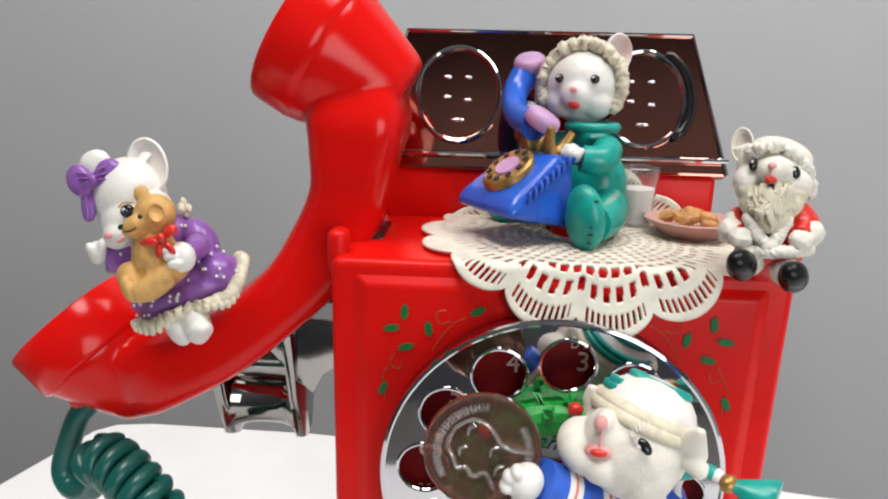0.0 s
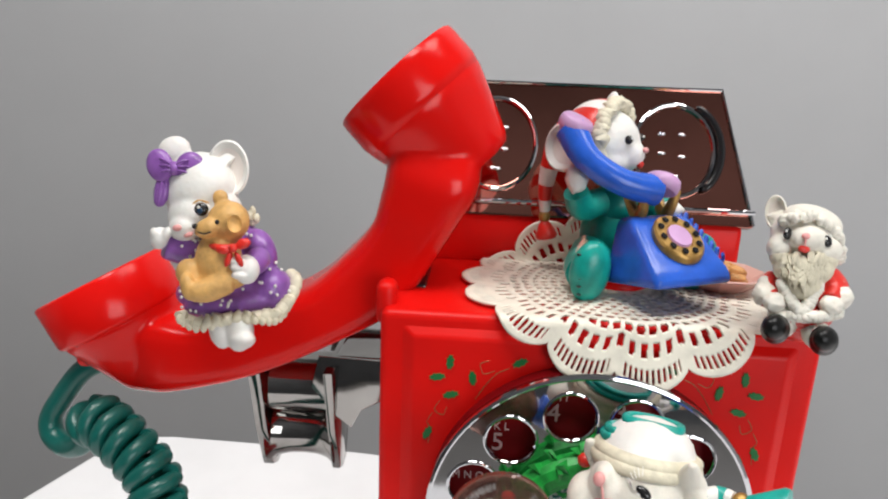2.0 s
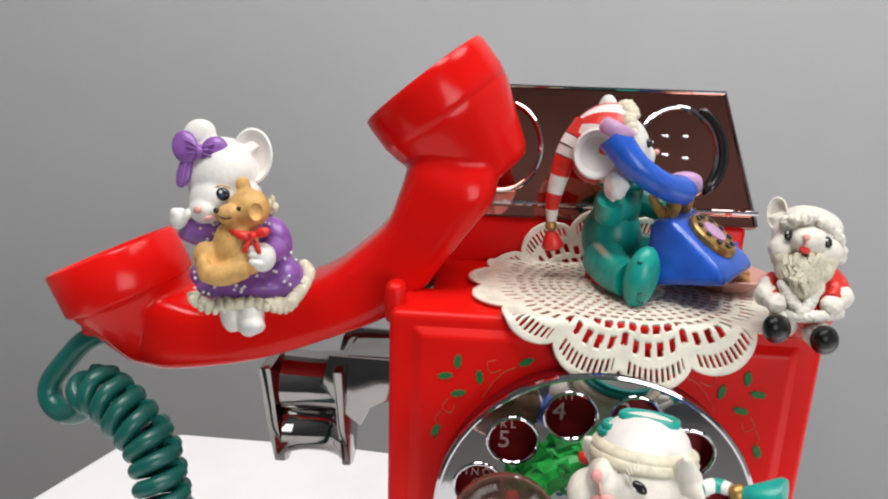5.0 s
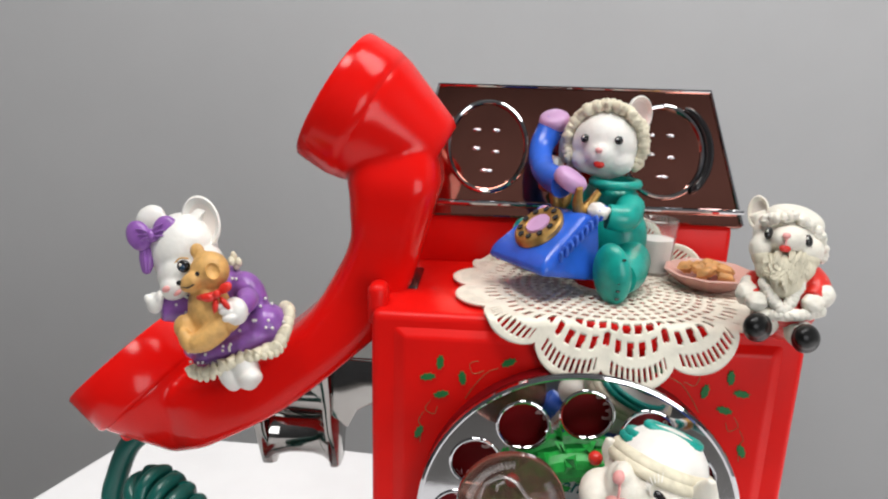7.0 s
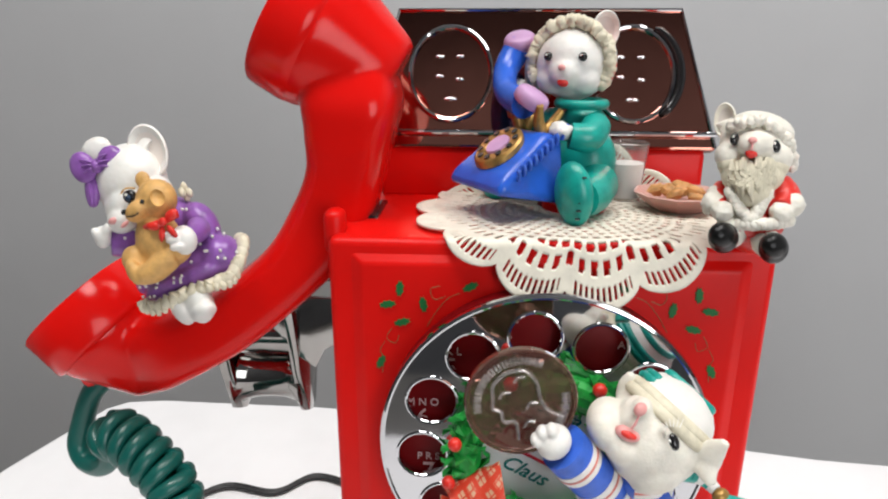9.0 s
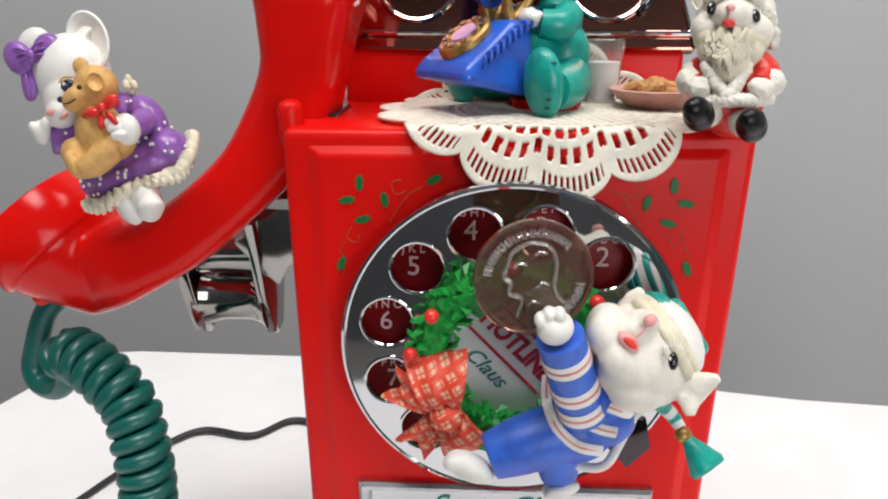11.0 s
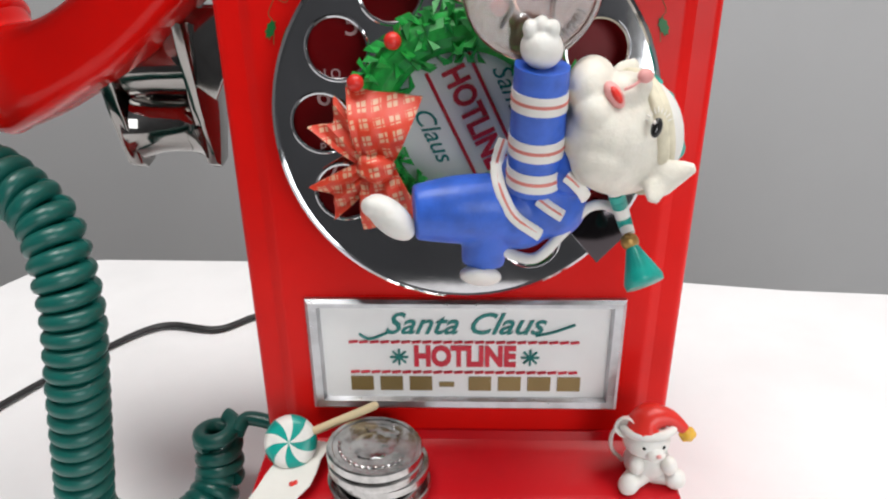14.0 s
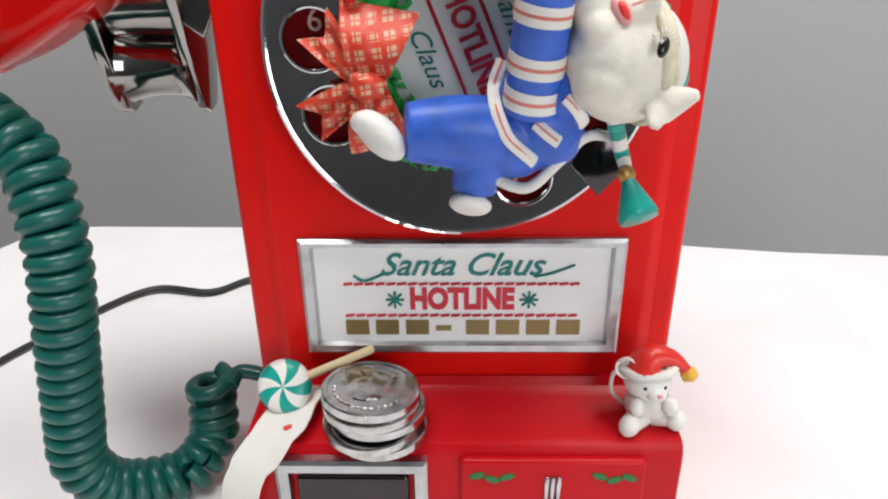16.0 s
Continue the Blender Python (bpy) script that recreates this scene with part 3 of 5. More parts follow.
    for x, z, a in marks:
        piece("holly_leaf", leaf, ph, x, -0.15, z, a)
        piece("holly_leaf", leaf, ph, -x, -0.15, z, -a)
    for sx in (-1, 1):
        for pts in (((-28, 197), (-31, 196), (-32, 199), (-29.5, 200)), ((-43, 187), (-44.5, 184), (-42, 182.5), (-41, 185)), ((-24, 198), (-27, 196.5), (-30, 193), (-33, 188)), ((-45, 183), (-46.5, 180), (-45.5, 178), (-46, 173))):
            s = Shape().tube(smooth_path([(sx * x, -0.05, z) for x, z in pts], 4), 0.1, GOLDINK, 5)
            part("printed_tendril", s, ph)
    # sign
    sg = Shape()
    outer, inner = (-44.5, 44.5, 69.5, 105.5), (-40.5, 40.5, 73.2, 102.4)
    ring = lambda b, y: [(b[0], y, b[2]), (b[1], y, b[2]), (b[1], y, b[3]), (b[0], y, b[3])]
    o1 = (outer[0] + 1, outer[1] - 1, outer[2] + 1, outer[3] - 1)
    vs = ring(outer, 0.5) + ring(outer, -1.6) + ring(o1, -2.6) + ring((inner[0] - .8, inner[1] + .8, inner[2] - .8, inner[3] + .8), -2.4) + ring(inner, -0.3)
    fs = [(k * 4 + i, k * 4 + (i + 1) % 4, k * 4 + 4 + (i + 1) % 4, k * 4 + 4 + i) for k in range(4) for i in range(4)]
    sg.add(vs, fs, FRAMEMETAL)
    frame_ob = part("sign_frame", sg, ph, "brushed silver sign frame", sharp=20)
    part("sign_card", Shape().box(-41, 41, -0.7, 0.6, 72.8, 102.8, LABEL, 0), frame_ob, "white printed sign card")
    part("script", text_shape("Santa Claus", 9.6, INKGREEN, -0.5, -0.9, 97.2, 0.15, shear=0.42, wide=1.0, bold=0.1), frame_ob, "teal script lettering")
    part("script_flourish", Shape().tube(smooth_path([(-30, -0.95, 94.2), (-27, -0.95, 92.6), (-22, -0.95, 94.5)], 5), 0.4, INKGREEN, 6), frame_ob)
    part("script_flourish", Shape().tube(smooth_path([(20, -0.95, 93.8), (25, -0.95, 95.0), (31, -0.95, 97.4)], 5), 0.4, INKGREEN, 6), frame_ob)
    part("lettering", text_shape("HOTLINE", 9.0, INKRED, 0, -0.9, 86.6, 0.15, bold=0.42, wide=0.78), frame_ob, "heavy red lettering")
    for k in (91.6, 81.6):
        s = Shape()
        for x in range(-33, 33, 3):
            s.tube([(x, -0.95, k - 0.15), (x + 2.5, -0.95, k + 0.15)], 0.42, INKRED, 6)
        part("printed_line", s, frame_ob)
    for x in (-18.8, 18.8):
        s = Shape()
        for a in range(0, 180, 45):
            c, d = 2.6 * math.cos(radians(a)), 2.6 * math.sin(radians(a))
            s.tube([(x - c, -0.95, 86.6 - d), (x + c, -0.95, 86.6 + d)], 0.35, INKGREEN, 6)
        part("snowflake", s, frame_ob, "small teal snowflake")
    rnd = random.Random(2)
    for i in range(8):
        x = -33.2 + i * 8.6
        if i == 3:
            s = Shape().box(x, x + 4.4, -1.0, -0.6, 76.6, 78.2, GOLDINK, 0)
        else:
            s = Shape().box(x, x + 6.6, -1.0, -0.6, 75.3, 80.0, GOLDINK, 0)
        part("printed_bar", s, frame_ob, "gold printed bar")
    # coin return and drawer on the base
    s = Shape()
    b0, b1 = (-51, -9.5, 10, 51), (-46.8, -13.5, 14, 46.5)
    vs = ring(b0, -23.4) + ring(b0, -26.2) + ring((b0[0] + 1, b0[1] - 1, b0[2] + 1, b0[3] - 1), -27) + ring((b1[0] - .6, b1[1] + .6, b1[2] - .6, b1[3] + .6), -26.6) + ring(b1, -24.2)
    s.add(vs, [(k * 4 + i, k * 4 + (i + 1) % 4, k * 4 + 4 + (i + 1) % 4, k * 4 + 4 + i) for k in range(4) for i in range(4)], FRAMEMETAL)
    cr = part("coin_return", s, ph, "silver coin return frame", sharp=20)
    part("flap", Shape().box(-45.5, -14.6, -26.0, -23.8, 15, 45.2, BLACKCHROME, 1.0), cr, "dark chrome flap")
    dp = part("drawer_front", Shape().box(-0.5, 49.5, -26.4, -23.2, 10, 51.5, CRIMSON, 1.2), ph, "raised red plate")
    for x, z, a in ((4, 46.6, 70), (8, 45.4, 110), (12, 46.2, 70), (37, 46.6, 110), (41, 45.4, 70), (45, 46.2, 115)):
        piece("holly_leaf", leaf, dp, x, -26.6, z, a)
    s = Shape()
    for k in (-1.6, 0, 1.6):
        s.box(24.5 + k - .6, 24.5 + k + .6, -27.4, -26.2, 36, 46.6, CHROME_WORN, 0.3, 1)
    part("slot_trim", s, dp, "small chrome slot trim")
    # gold cord trim behind the left front edge
    s = Shape()
    for q in (0, math.pi):
        s.tube([(-61.6 + 0.8 * math.cos(z * 0.9 + q), 20 + 0.8 * math.sin(z * 0.9 + q), z) for z in range(62, 190)], 0.75, GOLD, 6)
    part("gold_cord", s, ph, "twisted gold cord along the side")
    # chrome switch hook
    hook = part("switch_hook", Shape().box(-84, -58, 44, 72, 172, 178, HOOKCHROME, 2.2, 3), ph, "chrome switch hook")
    for y in (40, 68):
        s = Shape()
        s.slab([(-61, 179.5), (-88, 180), (-91, 168), (-82, 157), (-76.5, 153), (-73, 160), (-62, 166)], y - 0.9, y + 0.9, HOOKCHROME, "xz", 0.6)
        part("bracket", s, hook)
    for x0, x1 in ((-112, -107.5), (-85.5, -82)):
        s = Shape()
        s.slab([(34, 176), (72, 178), (66, 150), (58, 130), (52, 128.5), (47, 131), (40, 150)], x0, x1, HOOKCHROME, "yz", 0.8)
        part("fork_plate", s, hook)
    s = Shape()
    s.lathe([(13.5, 0), (11, 3), (9.8, 8), (9.6, 13), (9.8, 18), (11, 22), (13.5, 25)], HOOKCHROME, 40, (-109.5, 55, 143), (1, 0, 0))
    part("spool", s, hook)
    s = Shape().lathe([(12.5, 0), (11.5, 3), (11, 12), (11.5, 21), (12.5, 25)], HOOKCHROME, 40, (-109.5, 54, 163), (1, 0, 0))
    part("spool", s, hook)
    return ph, wheel


def handset():
    hs = put_empty("handset", "glossy red plastic telephone handset tilted over the hook", "handset", HINGE)
    pairs = [((-47, 258), (-68, 262)), ((-43.5, 247), (-72, 249)), ((-46.3, 235), (-71.5, 240)), ((-50.2, 221), (-71.8, 228)), ((-55.5, 205), (-78.5, 213)), ((-70, 189.5), (-89.5, 197)), ((-92.5, 168.5), (-106, 185)), ((-109, 158), (-119, 178)), ((-124, 150), (-131, 176)), ((-135, 145.2), (-143, 170))]
    mid = smooth_path([((a[0] + b[0]) / 2, 35, (a[1] + b[1]) / 2) for a, b in pairs], 6)
    half = smooth_vals([math.hypot(a[0] - b[0], a[1] - b[1]) / 2 for a, b in pairs], 6)
    wide = smooth_vals([14, 19.5, 19, 17, 15.8, 15.8, 16.2, 16.8, 16, 11], 6)
    s = Shape().tube(mid, half, RED_GLOSS, 48, [w / r for w, r in zip(wide, half)], (0, 1, 0), 4.2)
    ear_at, ear_axis = (-78, 35, 271.5), (0.854, 0, -0.52)
    mouth_at, mouth_axis = (-156.8, 35, 179), (0.681, 0, -0.732)
    s.lathe([(0.005, 5), (20.4, 5), (21.8, 11), (21.6, 14.5), (14.2, 35), (12.4, 37.4), (0.005, 37.6)], RED_GLOSS, 64, ear_at, ear_axis)
    s.lathe([(0.005, 6), (20.0, 6), (20.4, 16.5), (11.0, 37.6), (9.4, 39.2), (0.005, 39.4)], RED_GLOSS, 64, mouth_at, mouth_axis)
    part("handle", s.blend(0.75, 16), hs, sharp=60)
    # the cups' straight bands, each with a rolled rim round a sunken face
    s = Shape().lathe([(0.005, 2.6), (17.5, 2.2), (20.2, 0.4), (21.3, 0.0), (21.9, 0.6), (22.1, 3), (22.2, 10.5), (21.6, 13.5), (19, 15)], RED_GLOSS, 80, ear_at, ear_axis)
    part("earpiece", s, hs, sharp=50)
    s = Shape().lathe([(0.005, 3.4), (17, 3.2), (19.4, 0.6), (21.0, 0.0), (21.8, 0.8), (22.0, 14.6), (21.5, 15.6), (20.3, 16.2), (18, 16.4)], RED_GLOSS, 80, mouth_at, mouth_axis)
    part("mouthpiece", s, hs, sharp=50)
    s = Shape().lathe([(5.0, 0), (5.0, 6), (4.2, 9.5), (3.6, 11)], RED_GLOSS, 24, (-147.5, 33, 156), (-0.80, -0.1, -0.55))
    part("cord_socket", s, hs)
    return hs


def coil_turn():
    """One turn of the coiled cord round its own upright axis."""
    pts = [(6.1 * math.cos(2 * math.pi * i / 28), 6.1 * math.sin(2 * math.pi * i / 28), 5.4 * (i / 28 - 0.5)) for i in range(30)]
    return Shape().tube(pts, 2.75, CORDGREEN, 12).mesh("coil_turn")


def cord():
    cd = put_empty("coiled_cord", "dark green coiled handset cord hanging to the cloth", "cord")
    sleeve = Shape().tube(smooth_path([(-149, 33, 151), (-156, 32, 144), (-161, 31, 132), (-163, 30, 124), (-160, 28, 119), (-153, 25, 119), (-147, 22, 124), (-144, 20, 131)], 6), 3.9, CORDGREEN, 16)
    top = part("cord_end", sleeve, cd, "straight end of the cord", origin=HINGE)
    top.location = Vector(HINGE) * MM
    tail = Shape().tube(smooth_path([(-82, 28, 36), (-80, 34, 38), (-70, 34, 36), (-58, 32, 33)], 6), 2.7, CORDGREEN, 14)
    part("cord_tail", tail, cd, "cord end going into the telephone")
    me = coil_turn()
    turns = []
    for i in range(39):
        ob = new("coil_turn", me)
        ob.parent = cd
        turns.append(ob)
    return cd, top, turns


# ---- figurines: each one moulded piece ----
def eye(s, p, r, d=(0, -1, 0)):
    p, d = Vector(p), Vector(d).normalized()
    s.ell(p, r, BLACK, n=14, k=10)
    # small white bead: a glint painted on the eye
    s.ell(p + d * r * 0.75 + Vector((-0.25, 0, 0.35)) * r, r * 0.3, WHITE, n=8, k=6)


def ear(s, c, r, d, m=WHITE, inner=EARPINK):
    """A cupped round ear facing d."""
    s.lathe([(0.005, 0.9), (r * 0.5, 0.6), (r * 0.8, -0.6), (r * 0.93, -1.6), (r, -1.5), (r * 0.98, -0.4), (r * 0.7, 1.8), (0.005, 2.6)], m, 24, c, tuple(-Vector(d)))
    s.ell(Vector(c) + Vector(d).normalized() * -0.3, (r * 0.62, r * 0.62, 0.8), inner, Vector((0, 0, 1)).rotation_difference(Vector(d)).to_euler()[:] and tuple(math.degrees(a) for a in Vector((0, 0, 1)).rotation_difference(Vector(d)).to_euler()), 18, 8)


def ear_cup(s, c, rx, rz, d, deep, m=None, inner=None):
    """A cupped oval ear that faces d, with a thick soft rim."""
    m, inner = m or WHITE, inner or EARPINK
    d = Vector(d).normalized()
    u = Vector((0, 0, 1)).cross(d).normalized()
    w = d.cross(u)
    prof = [(0.02, -0.55), (0.45, -0.45), (0.7, -0.15), (0.84, 0.3), (0.92, 0.5), (1.0, 0.3), (0.98, -0.1), (0.8, -0.6), (0.5, -1.0), (0.02, -1.2)]
    n = 32
    vs = [Vector(c) + u * (rx * r * math.cos(2 * math.pi * j / n)) + w * (rz * r * math.sin(2 * math.pi * j / n)) + d * (h * deep) for r, h in prof for j in range(n)]
    quad = lambda i: [(i * n + j, i * n + (j + 1) % n, (i + 1) * n + (j + 1) % n, (i + 1) * n + j) for j in range(n)]
    s.add(vs, [f for i in (0, 1) for f in quad(i)], inner)
    s.add(vs, [f for i in range(2, len(prof) - 1) for f in quad(i)], m)


def dial_mouse():
    """Built in small units about the chest, then set on the dial."""
    s = Shape()
    # head with a snout, cheeks and ears
    h = Shape()
    h.ell((165, 2, 55), (97, 88, 97), FUR, (0, 10, 0), 28, 18)
    h.ell((114, -40, 120), (44, 50, 54), FUR)
    h.ell((126, -52, 78), (40, 40, 40), FUR)
    h.ell((168, -46, 112), (46, 40, 40), FUR, (0, -20, 0))
    h.ell((193, -66, 130), (21, 22, 20), FUR)
    h.ell((150, -22, 4), (62, 52, 46), FUR)
    h.tube([(226, -20, 6), (252, -34, -12), (298, -56, 6)], [34, 32, 10], FUR, 16, 0.55, (0, 1, 0))
    h.tube([(226, -20, -10), (238, -36, -26), (232, -50, -58)], [28, 26, 10], FUR, 16, 0.55, (0, 1, 0))
    h.tube([(150, 10, 140), (168, 6, 164), (186, 0, 180)], [22, 20, 9], FUR, 16, 0.5, (0, 1, 0))
    s.join(h.blend(4.0, 10))
    s.ell((199, -92, 138), (14, 9, 12), PINK, (0, -20, 0), 16, 10)
    s.tube(smooth_path([(190, -92, 128), (178, -94, 118), (166, -92, 112)], 4), 2.6, PINK, 8)
    s.ell((151, -83, 104), (14, 10, 25), PINK, (0, -38, 0), 18, 12)
    s.ell((154, -88, 103), (8, 8, 17), BERRY, (0, -38, 0), 16, 10)
    s.ell((226, -92, 56), (9.5, 7, 17), BLACK, (0, 12, 0), 16, 12)
    # painted white glint on the eye
    s.ell((222, -97, 63), (2.6, 2.5, 4), WHITE, n=8, k=6)
    for i in range(9):
        a = radians(150 - 14 * i)
        s.tube([(228 + 20 * math.cos(a), -88 + 4 * abs(i - 4) * 0.5, 56 + 26 * math.sin(a)), (228 + 31 * math.cos(a), -80 + 3 * abs(i - 4), 56 + 38 * math.sin(a))], [1.1, 0.5], WHITE, 6)
    # cap: cream band, teal stripe and pale crown
    d = Vector((0.84, 0.42, 0.30)).normalized()
    e1 = (Vector((0, 0, 1)) - d * d.z).normalized()
    e2 = d.cross(e1)
    H = Vector((165, 5, 58))
    hoop = lambda k, r: [H + d * k + e1 * (r * 1.04 * math.cos(a / 48 * 6.2832)) + e2 * (r * math.sin(a / 48 * 6.2832)) for a in range(48)]
    s.lathe([(92, 30), (90, 46), (85, 62), (76, 78), (61, 92), (40, 102), (18, 107), (0.05, 108)], WHITE, 48, H, tuple(d))
    for k, r, w, m in ((34, 88, 13, CREAM), (47, 86, 12, CREAM)):
        s.tube(hoop(k, r), w, m, 12, closed=True)
    for k, r, w in ((66, 82, 8), (76, 76, 8), (98, 49, 8)):
        s.tube([p for p in hoop(k, r) if p.y > H.y + d.y * k - r * 0.5 and p.z > 40], w, TEAL, 10)
    s.v = [(x, y - 75, z) for x, y, z in s.v]
    tail = smooth_path([(160, -70, 0), (172, -50, -35), (188, -14, -68), (200, -18, -95)], 4)
    for i in range(len(tail) - 1):
        s.tube([tail[i], tail[i + 1]], [17 - 0.5 * i, 16.5 - 0.5 * i], TEAL if (i // 2) % 2 == 0 else WHITE, 14)
    s.ell((203, -20, -108), (16, 15, 15), GOLD, n=16, k=10)
    s.lathe([(9, 0), (15, 14), (35, 62), (33, 72), (0.05, 74)], TEAL, 20, (206, -20, -112), (0.42, 0, -0.9))
    # blue pyjamas
    b = Shape()
    b.ell((52, 6, -42), (78, 62, 66), BLUEMATT, (0, 35, 0), 24, 14)
    b.ell((5, 10, -75), (70, 60, 58), BLUEMATT, (0, 12, 0), 24, 14)
    b.tube(smooth_path([(-20, 0, -70), (-90, -8, -80), (-158, -12, -92)], 4), smooth_vals([58, 56, 45], 4), BLUEMATT, 22)
    b.tube(smooth_path([(-30, 8, -90), (-37, 24, -125), (-38, 40, -158)], 4), smooth_vals([46, 40, 35], 4), BLUEMATT, 20)
    b.ell((26, -22, -14), (50, 50, 50), BLUEMATT)
    b.ell((92, -50, 2), (52, 48, 50), BLUEMATT)
    b = b.blend(4.2, 4)
    s.join(b)

    def front(x, z):
        """The nearest cloth over a place on the dial."""
        return min([p[1] for p in b.v if abs(p[0] - x) < 7 and abs(p[2] - z) < 7] + [-20.0])

    def ribbon(pts, r):
        line = [Vector((p.x, front(p.x, p.z), p.z)) for p in smooth_path(pts, 5)]
        s.tube(line, r, WHITE, 10, 0.34, (0, 1, 0))
        s.tube([p + Vector((0, -r * 0.22, 0)) for p in line], r * 0.26, INKPINK, 8, 0.6, (0, 1, 0))
    ribbon([(-22, 0, 40), (-30, 0, -2), (-20, 0, -48), (8, 0, -90), (52, 0, -112)], 11)
    ribbon([(86, 0, -22), (104, 0, -34), (122, 0, -48)], 11)
    ribbon([(44, 0, -58), (64, 0, -70), (86, 0, -80)], 11)
    # raised arm in bands, with its hand on the coin
    arm = smooth_path([(34, -40, -35), (32, -88, 25), (30, -130, 80), (29, -168, 137)], 8)
    s.tube(arm, 46, BLUEMATT, 28)

    def lift(z):
        """The place on the arm's line at height z."""
        p, q = next((p, q) for p, q in zip(arm, arm[1:]) if q.z >= z)
        return p.lerp(q, (z - p.z) / (q.z - p.z))
    for z in (92, 29, -14):
        s.tube([lift(z - 13), lift(z), lift(z + 13)], 47.4, WHITE, 28)
        s.tube([lift(z - 2.2), lift(z + 2.2)], 48.2, INKPINK, 28)
    w = Shape().ell((25, -188, 160), (36, 32, 34), WHITE, n=22, k=14)
    for dx, dz in ((-22, 26), (-4, 34), (15, 30)):
        w.ell((25 + dx, -206, 158 + dz), (13, 15, 16), WHITE, n=12, k=8)
    s.join(w.blend(3.2, 3))
    # feet and tail
    f = Shape().ell((-196, -16, -104), (50, 32, 27), WHITE, (0, 36, 0), 22, 14).ell((-224, -22, -90), (22, 24, 18), WHITE)
    s.join(f.blend(3.6, 4))
    f = Shape().ell((-40, 40, -178), (36, 34, 17), WHITE, n=22, k=12).ell((-44, 24, -182), (30, 24, 13), WHITE)
    s.join(f.blend(3.6, 4))
    s.tube(smooth_path([(-20, 20, -132), (45, 10, -146), (90, 0, -100), (125, -6, -58), (160, -8, -50), (190, -6, -68)], 6), smooth_vals([9, 9, 9, 8.5, 8, 6], 6), WHITE, 12)
    s.place((11.2, -26.0, 151.1), (-20.8, 0.2, 2.0), 0.1305, (166, -60))
    return put_thing("mouse_figurine", s, "white resin mouse in blue striped pyjamas stretched across the dial", "figurine", "mouse figurines", DIAL, sharp=60)


def big_coin():
    c = Vector((8.6, -38.5, 187.2))
    n = Vector((-0.14, 0.99, 0)).normalized()
    u = Vector((0, 0, 1)).cross(n).normalized() * -1
    on = lambda a, b, h=0.0: c + u * a + Vector((0, 0, b)) - n * h
    s = Shape()
    s.lathe([(0.005, 0.3), (11.5, 0.3), (11.7, -0.3), (12.5, -0.3), (12.8, 0.2), (12.8, 1.7), (12.5, 2.1), (0.005, 2.1)], CLEAR, 72, c, n)
    ob = put_thing("coin", s, "large clear plastic coin held up by the mouse", "coin", "", DIAL, sharp=30)
    s = Shape()
    for a in [radians(158 - 10 * i) for i in range(13)] + [radians(-62 + 10 * i) for i in range(5)]:
        p = on(10.0 * math.cos(a), 10.0 * math.sin(a), 0.1)
        t = on(-math.sin(a), math.cos(a)) - c
        r = on(math.cos(a), math.sin(a)) - c
        for q in (-0.5, 0.5):
            s.tube([p + t * q - r * 0.9, p + t * q + r * 0.9], 0.24, RELIEF, 6)
        s.tube([p - t * 0.5, p + t * 0.5], 0.22, RELIEF, 6)
    part("raised_lettering", s, ob, origin=DIAL)
    s = Shape()
    s.tube(smooth_path([on(a, b, 0.1) for a, b in ((0.5, 8.2), (-3.4, 7.0), (-5.0, 4.2), (-6.2, 2.0), (-5.0, 0.6), (-5.6, -2.0), (-3.4, -3.6), (-5.0, -7.5))], 5), 0.42, RELIEF, 8)
    s.tube(smooth_path([on(a, b, 0.1) for a, b in ((0.5, 8.2), (4.2, 6.4), (5.2, 2.6), (4.0, -1.6), (4.4, -5.0), (6.5, -8.0))], 5), 0.42, RELIEF, 8)
    for a, b, r in ((-2.4, 3.4, 0.8), (1.6, -2.0, 0.9), (2.2, 5.0, 0.7), (-1.0, -5.6, 0.8)):
        s.tube(smooth_path([on(a - 1.4, b, 0.1), on(a, b + r, 0.1), on(a + 1.4, b, 0.1)], 4), 0.32, RELIEF, 6)
    part("relief", s, ob, "plain raised relief", origin=DIAL)
    return ob


GIRL_SEAT = ((-106.2, 8.0, 201.0), (-16.7, -22.2, 4.6), 0.1682, (-354, -40))


